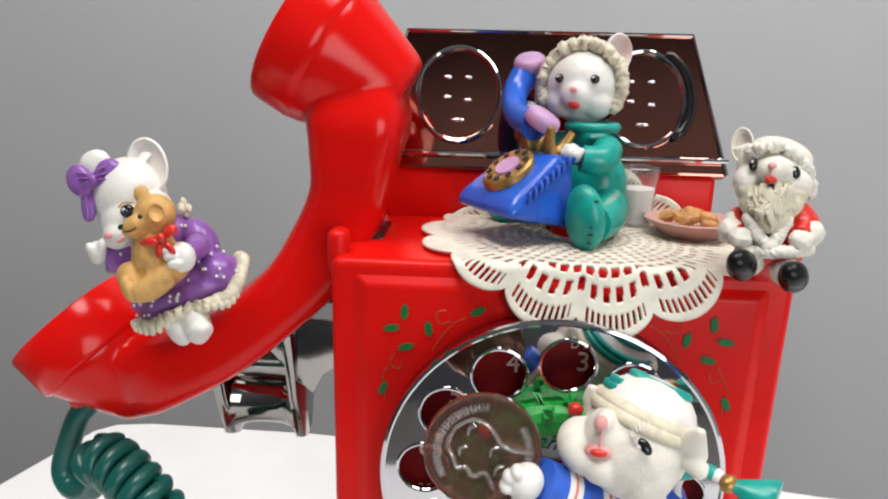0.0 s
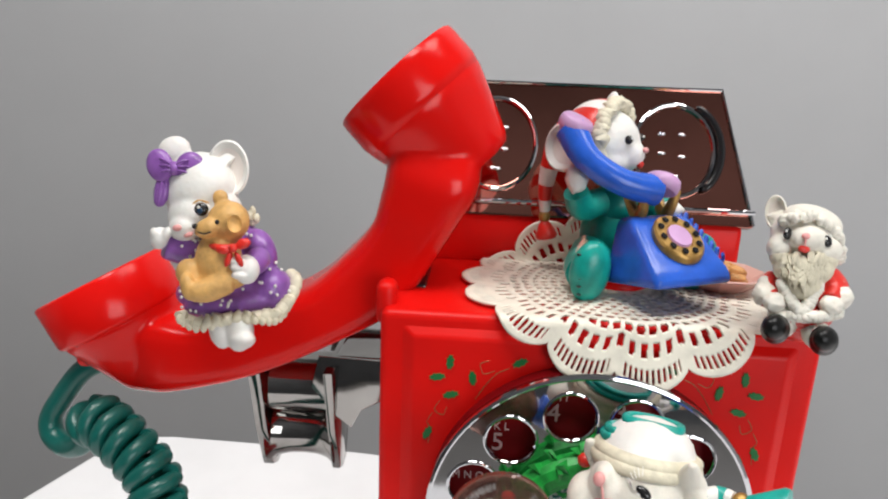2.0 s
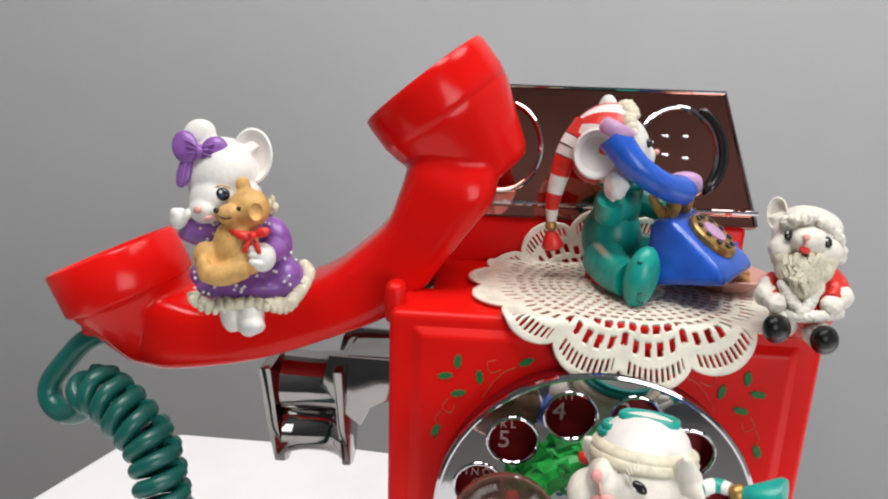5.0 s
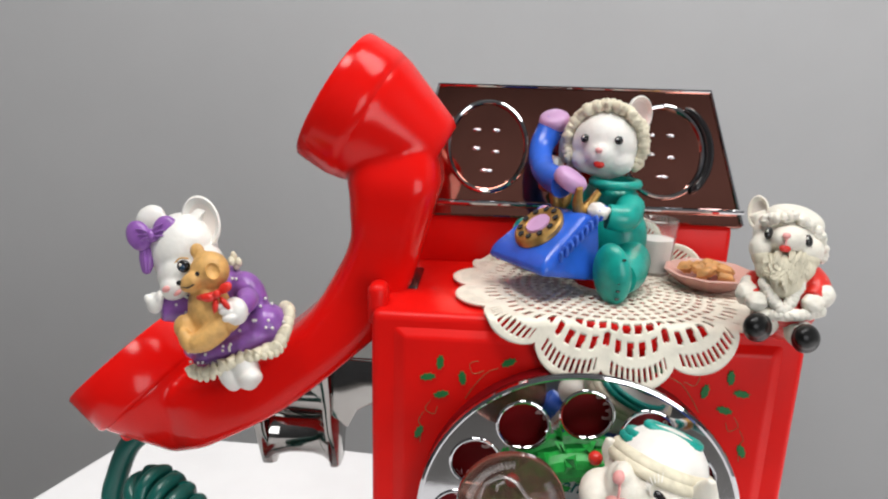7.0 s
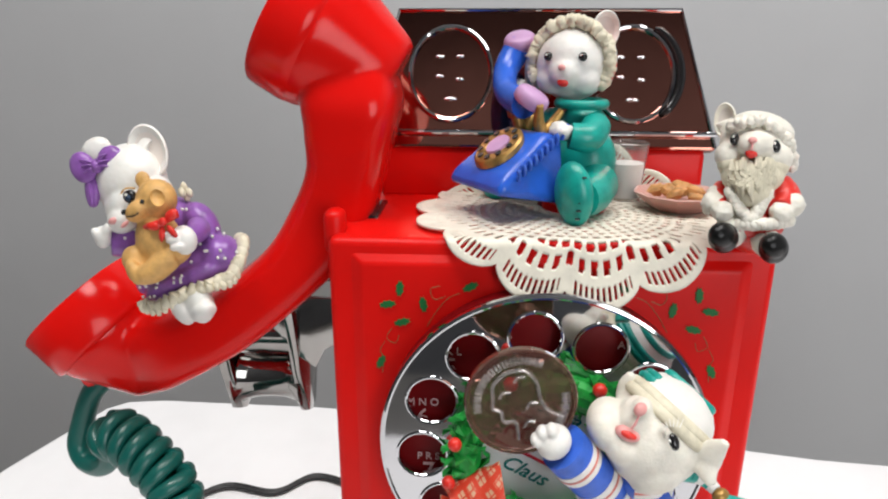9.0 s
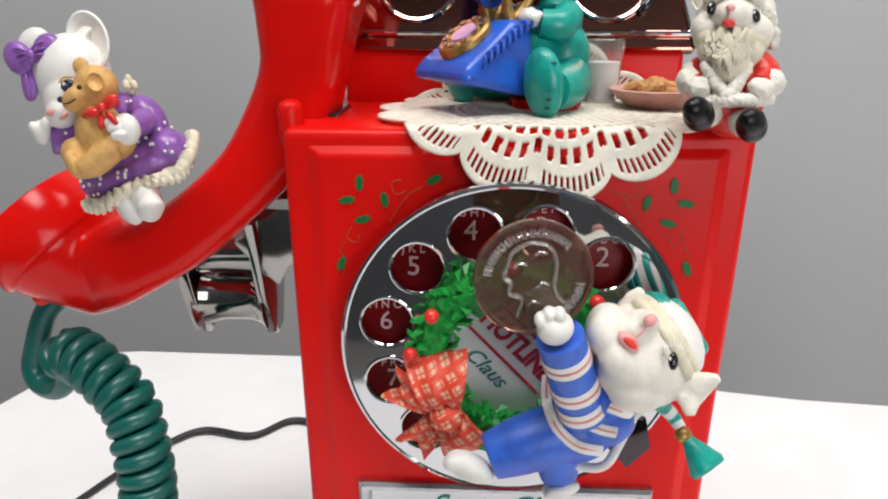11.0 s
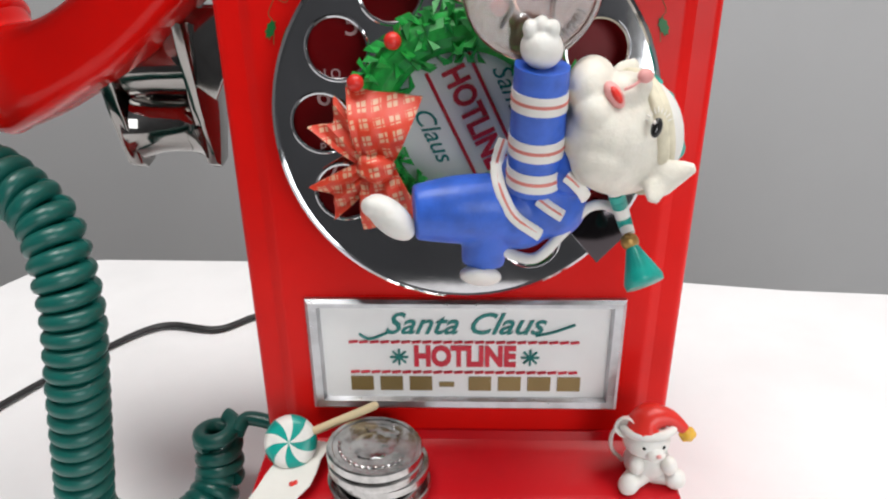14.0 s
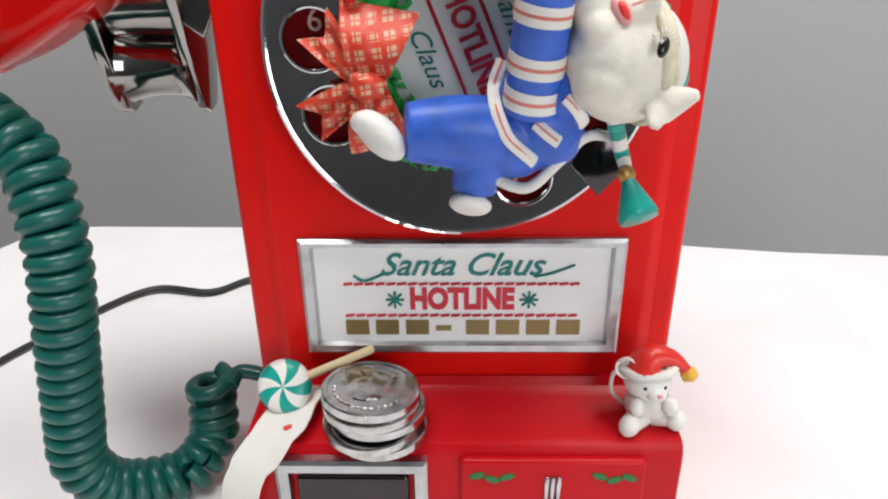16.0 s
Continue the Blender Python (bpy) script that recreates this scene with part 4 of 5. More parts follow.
def girl_mouse():
    """Built in small units about the lap, then seated on the handset."""
    s = Shape()
    h = Shape()
    h.ell((-26, 4, 170), (66, 60, 68), WHITE, (0, -12, 0), 28, 18)
    h.ell((-40, -14, 128), (48, 48, 42), WHITE)
    h.ell((-58, -34, 108), (30, 32, 24), WHITE)
    h.ell((8, -12, 132), (36, 40, 36), WHITE)
    h.ell((-66, 12, 244), (30, 14, 26), WHITE)
    h.tube([(6, 0, 215), (18, -4, 200)], [30, 34], WHITE, 18, 0.6, (0, 1, 0))
    s.join(h.blend(3.6, 4))
    ear_cup(s, (26, -16, 203), 37, 50, (-0.12, -1, 0.06), 12)
    # bow in the hair
    for x, z, rx, rz, rot in ((-92, 220, 24, 30, -12), (-40, 212, 26, 27, 20)):
        w = Shape().ell((x, -30, z), (rx, 13, rz), PURPLE, (0, rot, 0), 22, 14)
        w.ell((x * 0.55 - 32, -32, z - 4), (18, 12, 15), PURPLE)
        s.join(w.blend(2.6, 3))
        for q in (-12, 0, 12):
            s.tube(smooth_path([(-68, -43, 212 + q * 0.3), ((x - 68) / 2, -46, 214 + q * 0.7 + (z - 212) / 2), (x, -42.5, z + q)], 4), [0.8, 1.6, 2, 2.4, 2.4, 2.2, 2, 1.4, 0.8], PURPLE, 8)
    s.ell((-68, -36, 212), (11, 14, 13), PURPLE, n=16, k=10)
    for x, z, rot in ((-93, 176, 14), (-54, 178, -20)):
        s.ell((x, -26, z), (14, 8, 29), PURPLE, (0, rot, 0), 18, 12, 0.12)
        s.ell((x - 3, -33, z - 4), (5, 4, 22), PURPLE, (0, rot, 0), 12, 8)
    # face
    s.ell((-26, -58, 136), (13, 7, 12), BLACK, (0, 10, 0), 16, 10)
    # blue and white spots: highlights painted on the black eye
    s.ell((-28, -63, 134), (6, 4, 6), INKBLUE, n=12, k=8)
    s.ell((-30, -65, 140), 3, WHITE, n=8, k=6)
    s.tube(smooth_path([(-42, -54, 146), (-28, -58, 152), (-12, -56, 146)], 4), 1.6, BROWN, 6)
    s.ell((-70, -62, 108), (9, 7, 6), PINK, n=12, k=8)
    s.ell((-52, -62, 94), (9, 5, 4), PINK, (0, -15, 0), 12, 8)
    # dress
    b = Shape()
    b.ell((30, 18, 48), (48, 44, 74), PURPLE, (0, -8, 0), 24, 14)
    b.ell((66, -6, 52), (30, 32, 44), PURPLE, (0, -10, 0))
    b.ell((10, 2, -8), (98, 56, 40), PURPLE, (0, 2, 0), 30, 14)
    b.ell((72, -6, -12), (46, 48, 42), PURPLE)
    b.ell((10, -14, -30), (86, 52, 26), PURPLE)
    b.tube(smooth_path([(0, 0, 62), (-55, -8, 68), (-98, -20, 80)], 4), smooth_vals([28, 27, 22], 4), PURPLE, 18)
    b = b.blend(3.8, 4)
    s.join(b)
    rnd = random.Random(8)
    for i in range(70):
        x, z = rnd.uniform(-80, 112), rnd.uniform(-48, 90)
        ys = [p[1] for p in b.v if abs(p[0] - x) < 5 and abs(p[2] - z) < 5]
        if ys:
            s.ell((x, min(ys), z), (3, 2, 3), WHITE, n=8, k=6)
    # pleated frill round the hem
    hem = smooth_path([(-82, -34, -44), (-50, -56, -60), (0, -64, -58), (50, -60, -60), (86, -48, -58), (110, -30, -36), (124, -6, -4), (112, 30, 6)], 10)
    frill = [p + Vector((0, -3 * math.cos(i * 1.9), 3.5 * math.sin(i * 1.9))) for i, p in enumerate(hem)]
    s.tube(frill, [10.5 + 2.5 * math.sin(i * 1.9) for i in range(len(frill))], CREAM, 10)
    for i in range(0, len(frill), 3):
        s.ell(frill[i] + Vector((0, -4, -5)), (6.5, 7, 9), CREAM, n=10, k=8)
    # hands and legs
    w = Shape().ell((-104, -34, 94), (17, 17, 20), WHITE, (0, 20, 0)).ell((-90, -44, 100), (9, 10, 13), WHITE, (0, 30, 0)).ell((-112, -44, 104), (8, 8, 10), WHITE)
    s.join(w.blend(2.6, 3))
    w = Shape().ell((44, -92, 24), (24, 18, 26), WHITE)
    for k, z in enumerate((40, 28, 14)):
        w.ell((28 + 2 * k, -106, z), (15, 9, 7), WHITE, (0, 12, 0))
    s.join(w.blend(2.4, 2))
    s.tube(smooth_path([(64, -40, 42), (62, -66, 32), (50, -86, 26)], 4), smooth_vals([22, 18, 15], 4), PURPLE, 16)
    w = Shape().ell((-14, -44, -74), (20, 24, 34), WHITE, (0, -8, 0)).ell((20, -50, -80), (26, 26, 36), WHITE, (0, 6, 0)).ell((24, -60, -96), (24, 24, 16), WHITE)
    s.join(w.blend(3.4, 4))
    for p in ((54, -6, 118), (60, 0, 126), (66, -6, 112), (58, 2, 108)):
        s.ell(p, (6, 5, 9), CREAM, n=10, k=8, lump=0.3)
    s.place(*GIRL_SEAT)
    return put_thing("mouse_figurine", s, "white mouse in purple dress and bow sitting on the handset", "figurine", "mouse figurines", HINGE, sharp=60)


def teddy():
    """Held in the lap of the mouse, in the same small units."""
    s = Shape()
    b = Shape()
    b.ell((20, -74, 110), (38, 34, 36), BROWN, n=26, k=16)
    b.ell((-14, -90, 102), (26, 22, 18), BROWN, (0, -14, 0))
    b.ell((10, -72, 152), (14, 9, 15), BROWN)
    b.ell((-4, -66, 44), (42, 38, 54), BROWN, (0, 8, 0), 26, 16)
    b.ell((12, -70, 18), (38, 36, 26), BROWN)
    b.tube(smooth_path([(10, -84, 10), (-25, -92, -6), (-52, -94, -6)], 4), smooth_vals([24, 21, 17], 4), BROWN, 18)
    b.ell((-60, -94, 4), (14, 14, 25), BROWN, (0, -8, 0))
    b.ell((-58, -72, 30), (22, 18, 24), BROWN, (0, 20, 0))
    b.tube(smooth_path([(-20, -66, 10), (-42, -68, 18), (-56, -70, 26)], 4), smooth_vals([22, 20, 18], 4), BROWN, 18)
    s.join(b.blend(3.0, 3))
    ear_cup(s, (32, -113, 104), 14, 17, (0.25, -0.95, 0.1), 6, BROWN, BROWN)
    s.ell((-37, -98, 107), (6, 6, 5), BLACK, n=12, k=8)
    s.ell((2, -106, 110), (4.5, 4, 4.5), BLACK, n=12, k=8)
    s.tube(smooth_path([(-34, -102, 98), (-22, -110, 92), (-10, -110, 94)], 4), 1.3, BLACKCABLE, 6)
    s.tube(smooth_path([(-16, -88, 70), (4, -108, 66), (26, -108, 64), (48, -88, 70)], 4), 6, BERRY, 10)
    for x, z, rx, rz, rot in ((8, 62, 15, 8, 20), (44, 68, 14, 9, -15), (16, 44, 6, 14, 25), (34, 42, 6, 14, -20)):
        s.ell((x, -112, z), (rx, 6, rz), BERRY, (0, rot, 0), 14, 8, 0.15)
    s.ell((26, -117, 62), (8, 6, 8), BERRY, n=12, k=8)
    s.place(*GIRL_SEAT)
    return put_thing("teddy_figurine", s, "tan teddy bear with a red neck bow", "figurine", "", HINGE, sharp=60)


def baby_mouse():
    """Facing -y, about the turning point."""
    O = Vector(SPIN)
    s = Shape()
    add = lambda p, r, m, rot=(0, 0, 0), n=24, k=14, lump=0.0: s.ell(O + Vector(p), r, m, rot, n, k, lump)
    add((0, 4, 15), (10.5, 9.5, 12), TEAL)
    add((0, 3, 25), (8.2, 7.5, 8), TEAL)
    tu = [O + Vector((7.4 * math.cos(a / 20 * 6.2832), 1.5 + 6.8 * math.sin(a / 20 * 6.2832), 33)) for a in range(20)]
    s.tube(tu, 1.5, TEAL, 8, closed=True)
    head = len(s.v)
    h = Shape()
    for p, r in (((0, 2, 46), (12.4, 12.4, 12.0)), ((0, -5.0, 43.6), (6.4, 7.6, 5.8)), ((-5.2, -3.0, 41.2), (5.6, 6.0, 5.0)), ((5.2, -3.0, 41.2), (5.6, 6.0, 5.0))):
        h.ell(O + Vector(p), r, WHITE)
    s.join(h.blend(0.7, 5))
    add((0, -12.7, 45.4), (1.25, 1.0, 0.95), PINK, n=12, k=8)
    add((0.2, -11.3, 40.6), (1.9, 1.2, 1.3), BERRY, (0, 8, 0), 14, 8)
    for x in (-5.6, 5.6):
        eye(s, O + Vector((x, -8.7, 48.6)), 1.45)
    rnd = random.Random(3)
    for i in range(44):
        a = 2 * math.pi * i / 44
        if math.sin(a) < -0.55:
            continue
        add((12.8 * math.cos(a), -1.8 + rnd.uniform(-0.9, 0.9), 46.8 + 12.7 * math.sin(a)), (2.2, 2.6, 2.2), CREAM, n=10, k=8, lump=0.4)
    # striped cap over the back of the head
    top = Vector((0, 0.93, 0.37)).normalized()
    e1 = Vector((1, 0, 0))
    e2 = top.cross(e1)
    for i in range(14):
        rows = []
        for k in range(10):
            th = radians(94 * k / 9)
            rows.append([O + Vector((0, 2.4, 46.6)) + (top * math.cos(th) + (e1 * math.cos(p) + e2 * math.sin(p)) * math.sin(th)) * (14.2 if 0 < k < 9 else 13.6) for p in [2 * math.pi * (i + j / 3) / 14 for j in range(4)]])
        s.add([p for r in rows for p in r], [(k * 4 + j, k * 4 + j + 1, k * 4 + j + 5, k * 4 + j + 4) for k in range(9) for j in range(3)], BERRY if i % 2 == 0 else WHITE)
    tail = smooth_path([(-2, 11, 53), (-4, 16, 46), (-4, 18.5, 37), (-3, 20, 28), (-2, 20, 21)], 3)
    for i in range(len(tail) - 1):
        s.tube([O + tail[i], O + tail[i + 1]], [4.6 - 0.24 * i, 4.4 - 0.24 * i], BERRY if (i // 2) % 2 == 0 else WHITE, 14)
    add((-2, 20, 19), 2.1, GOLD, n=12, k=8)
    s.lathe([(1.2, 0), (2.2, 1.5), (4.0, 5.5), (3.4, 6.5), (0.005, 6.6)], BERRY, 18, O + Vector((-2, 20, 17.6)), (0.1, -0.2, -1))
    ear_cup(s, O + Vector((9.8, 3, 57)), 4.6, 6.0, (0.55, -0.8, 0.1), 2.4)
    ear_cup(s, O + Vector((-14.6, 8.5, 45.5)), 7.2, 8.0, (-0.9, 0.1, 0.1), 2.8)
    s.turn(O, 34, head)
    s.resize(O + Vector((0, 0, 30)), (0.94, 0.94, 0.94), head)
    s.v[head:] = [(x - 6, y + 2, z - 0.6) for x, y, z in s.v[head:]]
    # arms, legs and tail
    s.tube([O + p for p in smooth_path([(8.5, 0, 27), (12.0, -6, 24.5), (9.5, -11, 25.0)], 4)], smooth_vals([4.4, 4.4, 3.8], 4), TEAL, 16)
    add((8.0, -13.5, 26.3), (4.0, 3.2, 2.6), WHITE, lump=0.2)
    s.tube([O + p for p in smooth_path([(-8.5, 0, 27), (-16, -2, 26), (-20, -4, 31)], 4)], smooth_vals([4.4, 4.4, 3.8], 4), TEAL, 16)
    add((-21.5, -6, 35.5), (3.2, 3.6, 4.2), WHITE, lump=0.25)
    for x, side in ((-1, 0), (1, -2.6)):
        s.tube([O + p for p in smooth_path([(x * 8, 2, 9), (x * 16 + side * 0.6, -6, 8), (x * 20.5 + side, -13, 8)], 4)], smooth_vals([7.0, 6.2, 5.4], 4), TEAL, 18)
        add((x * 21 + side, -16.5, 9.8), (6.4, 4.6, 9.6), TEAL, (8, 0, 0))
        for i in range(6):
            add((x * 25.8 + side, -19.0 + 0.3 * i, 4 + 2.3 * i), (0.7, 0.9, 0.35), BLACK, n=8, k=6)
    return put_thing("mouse_figurine", s, "white baby mouse in teal pyjamas and striped cap holding a receiver", "figurine", "mouse figurines", SPIN, sharp=60)


def tip_up(s, deg=-12):
    """Tips the front of the toy up about its back foot."""
    c = Vector(SPIN) + Vector((0, -7, 4))
    m = Matrix.Rotation(radians(deg), 3, "X")
    k = Matrix.Diagonal((0.84, 0.84, 1.03))
    s.v = [tuple(m @ (k @ (Vector(p) - c)) + c + Vector((-1.2, -8.5, 2.0))) for p in s.v]
    return s


def toy_phone():
    O = Vector(SPIN)
    tp = put_empty("toy_telephone", "glossy blue toy telephone with a gold dial and lilac ear caps", "telephone", SPIN)
    s = Shape()
    bm = bmesh.new()
    prof = [(-35, 3.5), (-33.5, 8), (-17, 22.5), (-9, 22.5), (-5, 3.5)]
    lo = [bm.verts.new(O + Vector((-16.5 + 0.22 * (z - 3), y, z))) for y, z in prof]
    hi = [bm.verts.new(O + Vector((16.5 - 0.22 * (z - 3), y, z))) for y, z in prof]
    bm.faces.new(lo), bm.faces.new(hi[::-1])
    for i in range(5):
        bm.faces.new((lo[i], hi[i], hi[(i + 1) % 5], lo[(i + 1) % 5]))
    bmesh.ops.recalc_face_normals(bm, faces=bm.faces[:])
    bmesh.ops.bevel(bm, geom=bm.edges[:], offset=2.6, segments=4, profile=0.5, affect="EDGES")
    part("body", tip_up(s.bm_add(bm, BLUE)), tp, sharp=60)
    nrm = Vector((0, -0.66, 0.75))
    c = O + Vector((0, -25.8, 15.5))
    d = part("dial", tip_up(Shape().lathe([(8.9, 0), (8.9, 1.6), (8.2, 2.3), (5.0, 2.3), (4.6, 1.9), (0.005, 1.9)], GOLD, 40, c - nrm * 0.4, nrm)), tp, "gold painted dial")
    part("dial_centre", tip_up(Shape().lathe([(4.3, 0), (4.1, 0.7), (0.005, 0.9)], LILAC, 32, c + nrm * 1.6, nrm)), d, "lilac dial centre")
    up = nrm.cross(Vector((1, 0, 0))).normalized()
    for i in range(10):
        a = 2 * math.pi * i / 10
        p = c + nrm * 1.75 + Vector((6.6 * math.cos(a), 0, 0)) + up * 6.6 * math.sin(a)
        part("finger_hole", tip_up(Shape().lathe([(1.1, 0), (1.05, 0.3), (0.005, 0.3)], BLACK, 14, p + nrm * 0.5, nrm)), d)
    for x in (-6, 6):
        s = Shape()
        for y, lean in ((-16, -2), (-10, 2)):
            s.tube([O + p for p in smooth_path([(x, -13, 22), (x, y, 25), (x + math.copysign(1.5, x), y + lean, 29.5)], 4)], smooth_vals([2.2, 1.9, 1.2], 4), GOLD, 12)
        part("cradle_prong", tip_up(s), tp, "gold cradle prong")
    rec = [O + p for p in smooth_path([(-24, -5, 49.5), (-22, -11.5, 42), (-13.5, -17, 36), (-2.6, -18.5, 33.6)], 6)]
    r = part("receiver", Shape().tube(rec, smooth_vals([4.8, 4.0, 3.9, 4.7], 6), BLUE, 20), tp)
    part("ear_cap", Shape().lathe([(0.005, 3.2), (4.0, 3.0), (4.9, 2.2), (5.2, 0.8), (5.0, -0.8), (4.3, -1.6)], LILAC, 28, O + Vector((-23.2, -5.2, 50.5)), (0.25, -0.35, 0.9)), r, "lilac ear cap")
    part("mouth_cap", Shape().lathe([(0.005, 3.2), (4.2, 3.0), (5.1, 2.2), (5.4, 0.8), (5.2, -0.8), (4.4, -1.6)], LILAC, 28, O + Vector((-0.6, -18.2, 34.6)), (0.45, 0.3, 0.84)), r, "lilac mouth cap")
    zig = []
    for i in range(70):
        t = i / 69
        w = i * 0.85
        zig.append(O + Vector((16.2 - 0.2 * 14 * t + 0.9 * math.sin(w), -29 + 20 * t, 9.5 + 15 * t + 1.6 * math.cos(w))))
    part("curly_cord", tip_up(Shape().tube(zig, 0.65, BLUEMATT, 8)), tp, "blue curly cord on the side")
    part("turntable", Shape().lathe([(11, -1.2), (11, 2.6), (10, 3.4), (0.005, 3.4)], DARKRED, 40, O), tp, "red turning disc underneath")
    return tp


def seated_figure():
    """Built in small units about the chest, then seated on the edge."""
    s = Shape()
    h = Shape()
    h.ell((6, 2, 76), (62, 54, 52), FUR, (0, 6, 0), 28, 18)
    h.ell((10, -40, 74), (36, 34, 26), FUR)
    h.ell((-34, -26, 58), (29, 27, 26), FUR)
    h.ell((46, -26, 52), (28, 27, 26), FUR)
    h.tube([(-36, 12, 100), (-44, 10, 122)], [22, 20], FUR, 16, 0.6, (0, 1, 0))
    s.join(h.blend(3.2, 9))
    ear_cup(s, (-44, 4, 120), 21, 31, (-0.35, -0.9, 0.1), 10, FUR, EARPINK)
    s.ell((6, -72, 80), (8, 6, 6), PINK, n=14, k=8)
    s.tube([(6, -75, 74), (4, -74, 64)], 2, PINK, 6)
    s.ell((3, -66, 57), (11, 7, 7), BERRY, (0, 8, 0), 14, 8)
    for x, z, rot in ((-26, 84, 14), (45, 71, -14)):
        s.ell((x, -56 + 0.1 * abs(x), z), (8, 6, 11), BLACK, (0, rot, 0), 14, 10)
        # a white bead paints in each eye's glint
        s.ell((x - 2, -61 + 0.1 * abs(x), z + 4), 2.4, WHITE, n=8, k=6)
    # fluffy brim over the crown
    rnd = random.Random(5)
    brim = smooth_path([(-34, -34, 104), (-8, -46, 114), (24, -44, 114), (50, -32, 98), (66, -10, 72), (68, 8, 40)], 6)
    for p in brim:
        s.ell(p + Vector((rnd.uniform(-3, 3), rnd.uniform(-4, 4), rnd.uniform(-3, 3))), (11, 12, 10), FUR, n=12, k=8, lump=0.35)
    s.ell((20, 6, 104), (56, 46, 30), FUR, (0, 14, 0), 24, 14)
    # beard in strands
    for i in range(120):
        a, b = rnd.uniform(-1, 1), rnd.uniform(0, 1)
        x0, z0 = 4 + 58 * a * (1 - 0.25 * b), 46 - 14 * a * a - 46 * b * (1 - 0.55 * abs(a)) + 8
        y0 = -58 + 30 * a * a - 6 * b
        l = 26 + 10 * (1 - abs(a))
        sway = rnd.uniform(-6, 6) - 10 * a
        s.tube([(x0, y0, z0), (x0 + sway * 0.3, y0 - 7, z0 - l * 0.5), (x0 + sway, y0 + 1, z0 - l)], [5.5, 5.5, 1.0], CREAM, 7)
    w = Shape().ell((4, -34, 22), (56, 28, 34), CREAM, n=22, k=12).ell((6, -44, 0), (34, 22, 34), CREAM).ell((-34, -28, 44), (24, 24, 24), CREAM).ell((44, -28, 40), (24, 24, 24), CREAM)
    s.join(w.blend(3, 3))
    # coat, trim, sleeves
    b = Shape()
    b.ell((4, 4, -28), (58, 46, 50), BERRY, n=24, k=14)
    b.tube(smooth_path([(-40, 0, 0), (-58, -12, -20), (-46, -32, -36)], 4), smooth_vals([26, 24, 20], 4), BERRY, 16)
    b.tube(smooth_path([(46, 0, 6), (64, -12, -16), (54, -34, -36)], 4), smooth_vals([26, 24, 20], 4), BERRY, 16)
    b.ell((12, -22, -66), (46, 34, 22), BERRY)
    b.ell((6, 14, -82), (44, 40, 26), BERRY)
    s.join(b.blend(3.2, 3))
    for line in (((-34, -42, -4), (-18, -50, -34), (-4, -54, -52)), ((30, -46, -8), (16, -50, -34), (2, -54, -54)), ((-48, -30, -58), (-10, -52, -62), (30, -52, -62), (66, -28, -56))):
        for p in smooth_path(line, 5):
            s.ell(p, (12, 9, 11), FUR, n=12, k=8, lump=0.35)
    for x, z in ((-62, -24), (70, -28)):
        w = Shape().ell((x, -22, z), (24, 22, 22), FUR, lump=0.2).ell((x * 0.75, -42, z - 14), (22, 18, 18), FUR, lump=0.2).ell((x * 0.98, -12, z + 16), (18, 18, 18), FUR, lump=0.2)
        s.join(w.blend(2.8, 2))
    # legs with white cuffs and black boots
    for x, z in ((-46, -84), (40, -104)):
        s.tube([(4 + x * 0.3, -10, -62), (x * 0.75, -34, z + 8)], [26, 24], BERRY, 18)
        s.ell((x * 0.66, -38, z + 12), (26, 16, 28), FUR, (0, 24 if x < 0 else -24, 0), 18, 10, 0.15)
        w = Shape().ell((x, -56, z), (27, 26, 27), BOOT).ell((x * 1.05, -72, z + 3), (24, 22, 23), BOOT)
        s.join(w.blend(3.0, 3))
    s.place((50.2, 0, 228.0), (-15.2, -1.3, 4.1), 0.1487, (601, -30))
    return put_thing("mouse_figurine", s, "white mouse in red suit with cream beard seated on the edge", "figurine", "mouse figurines", sharp=60)


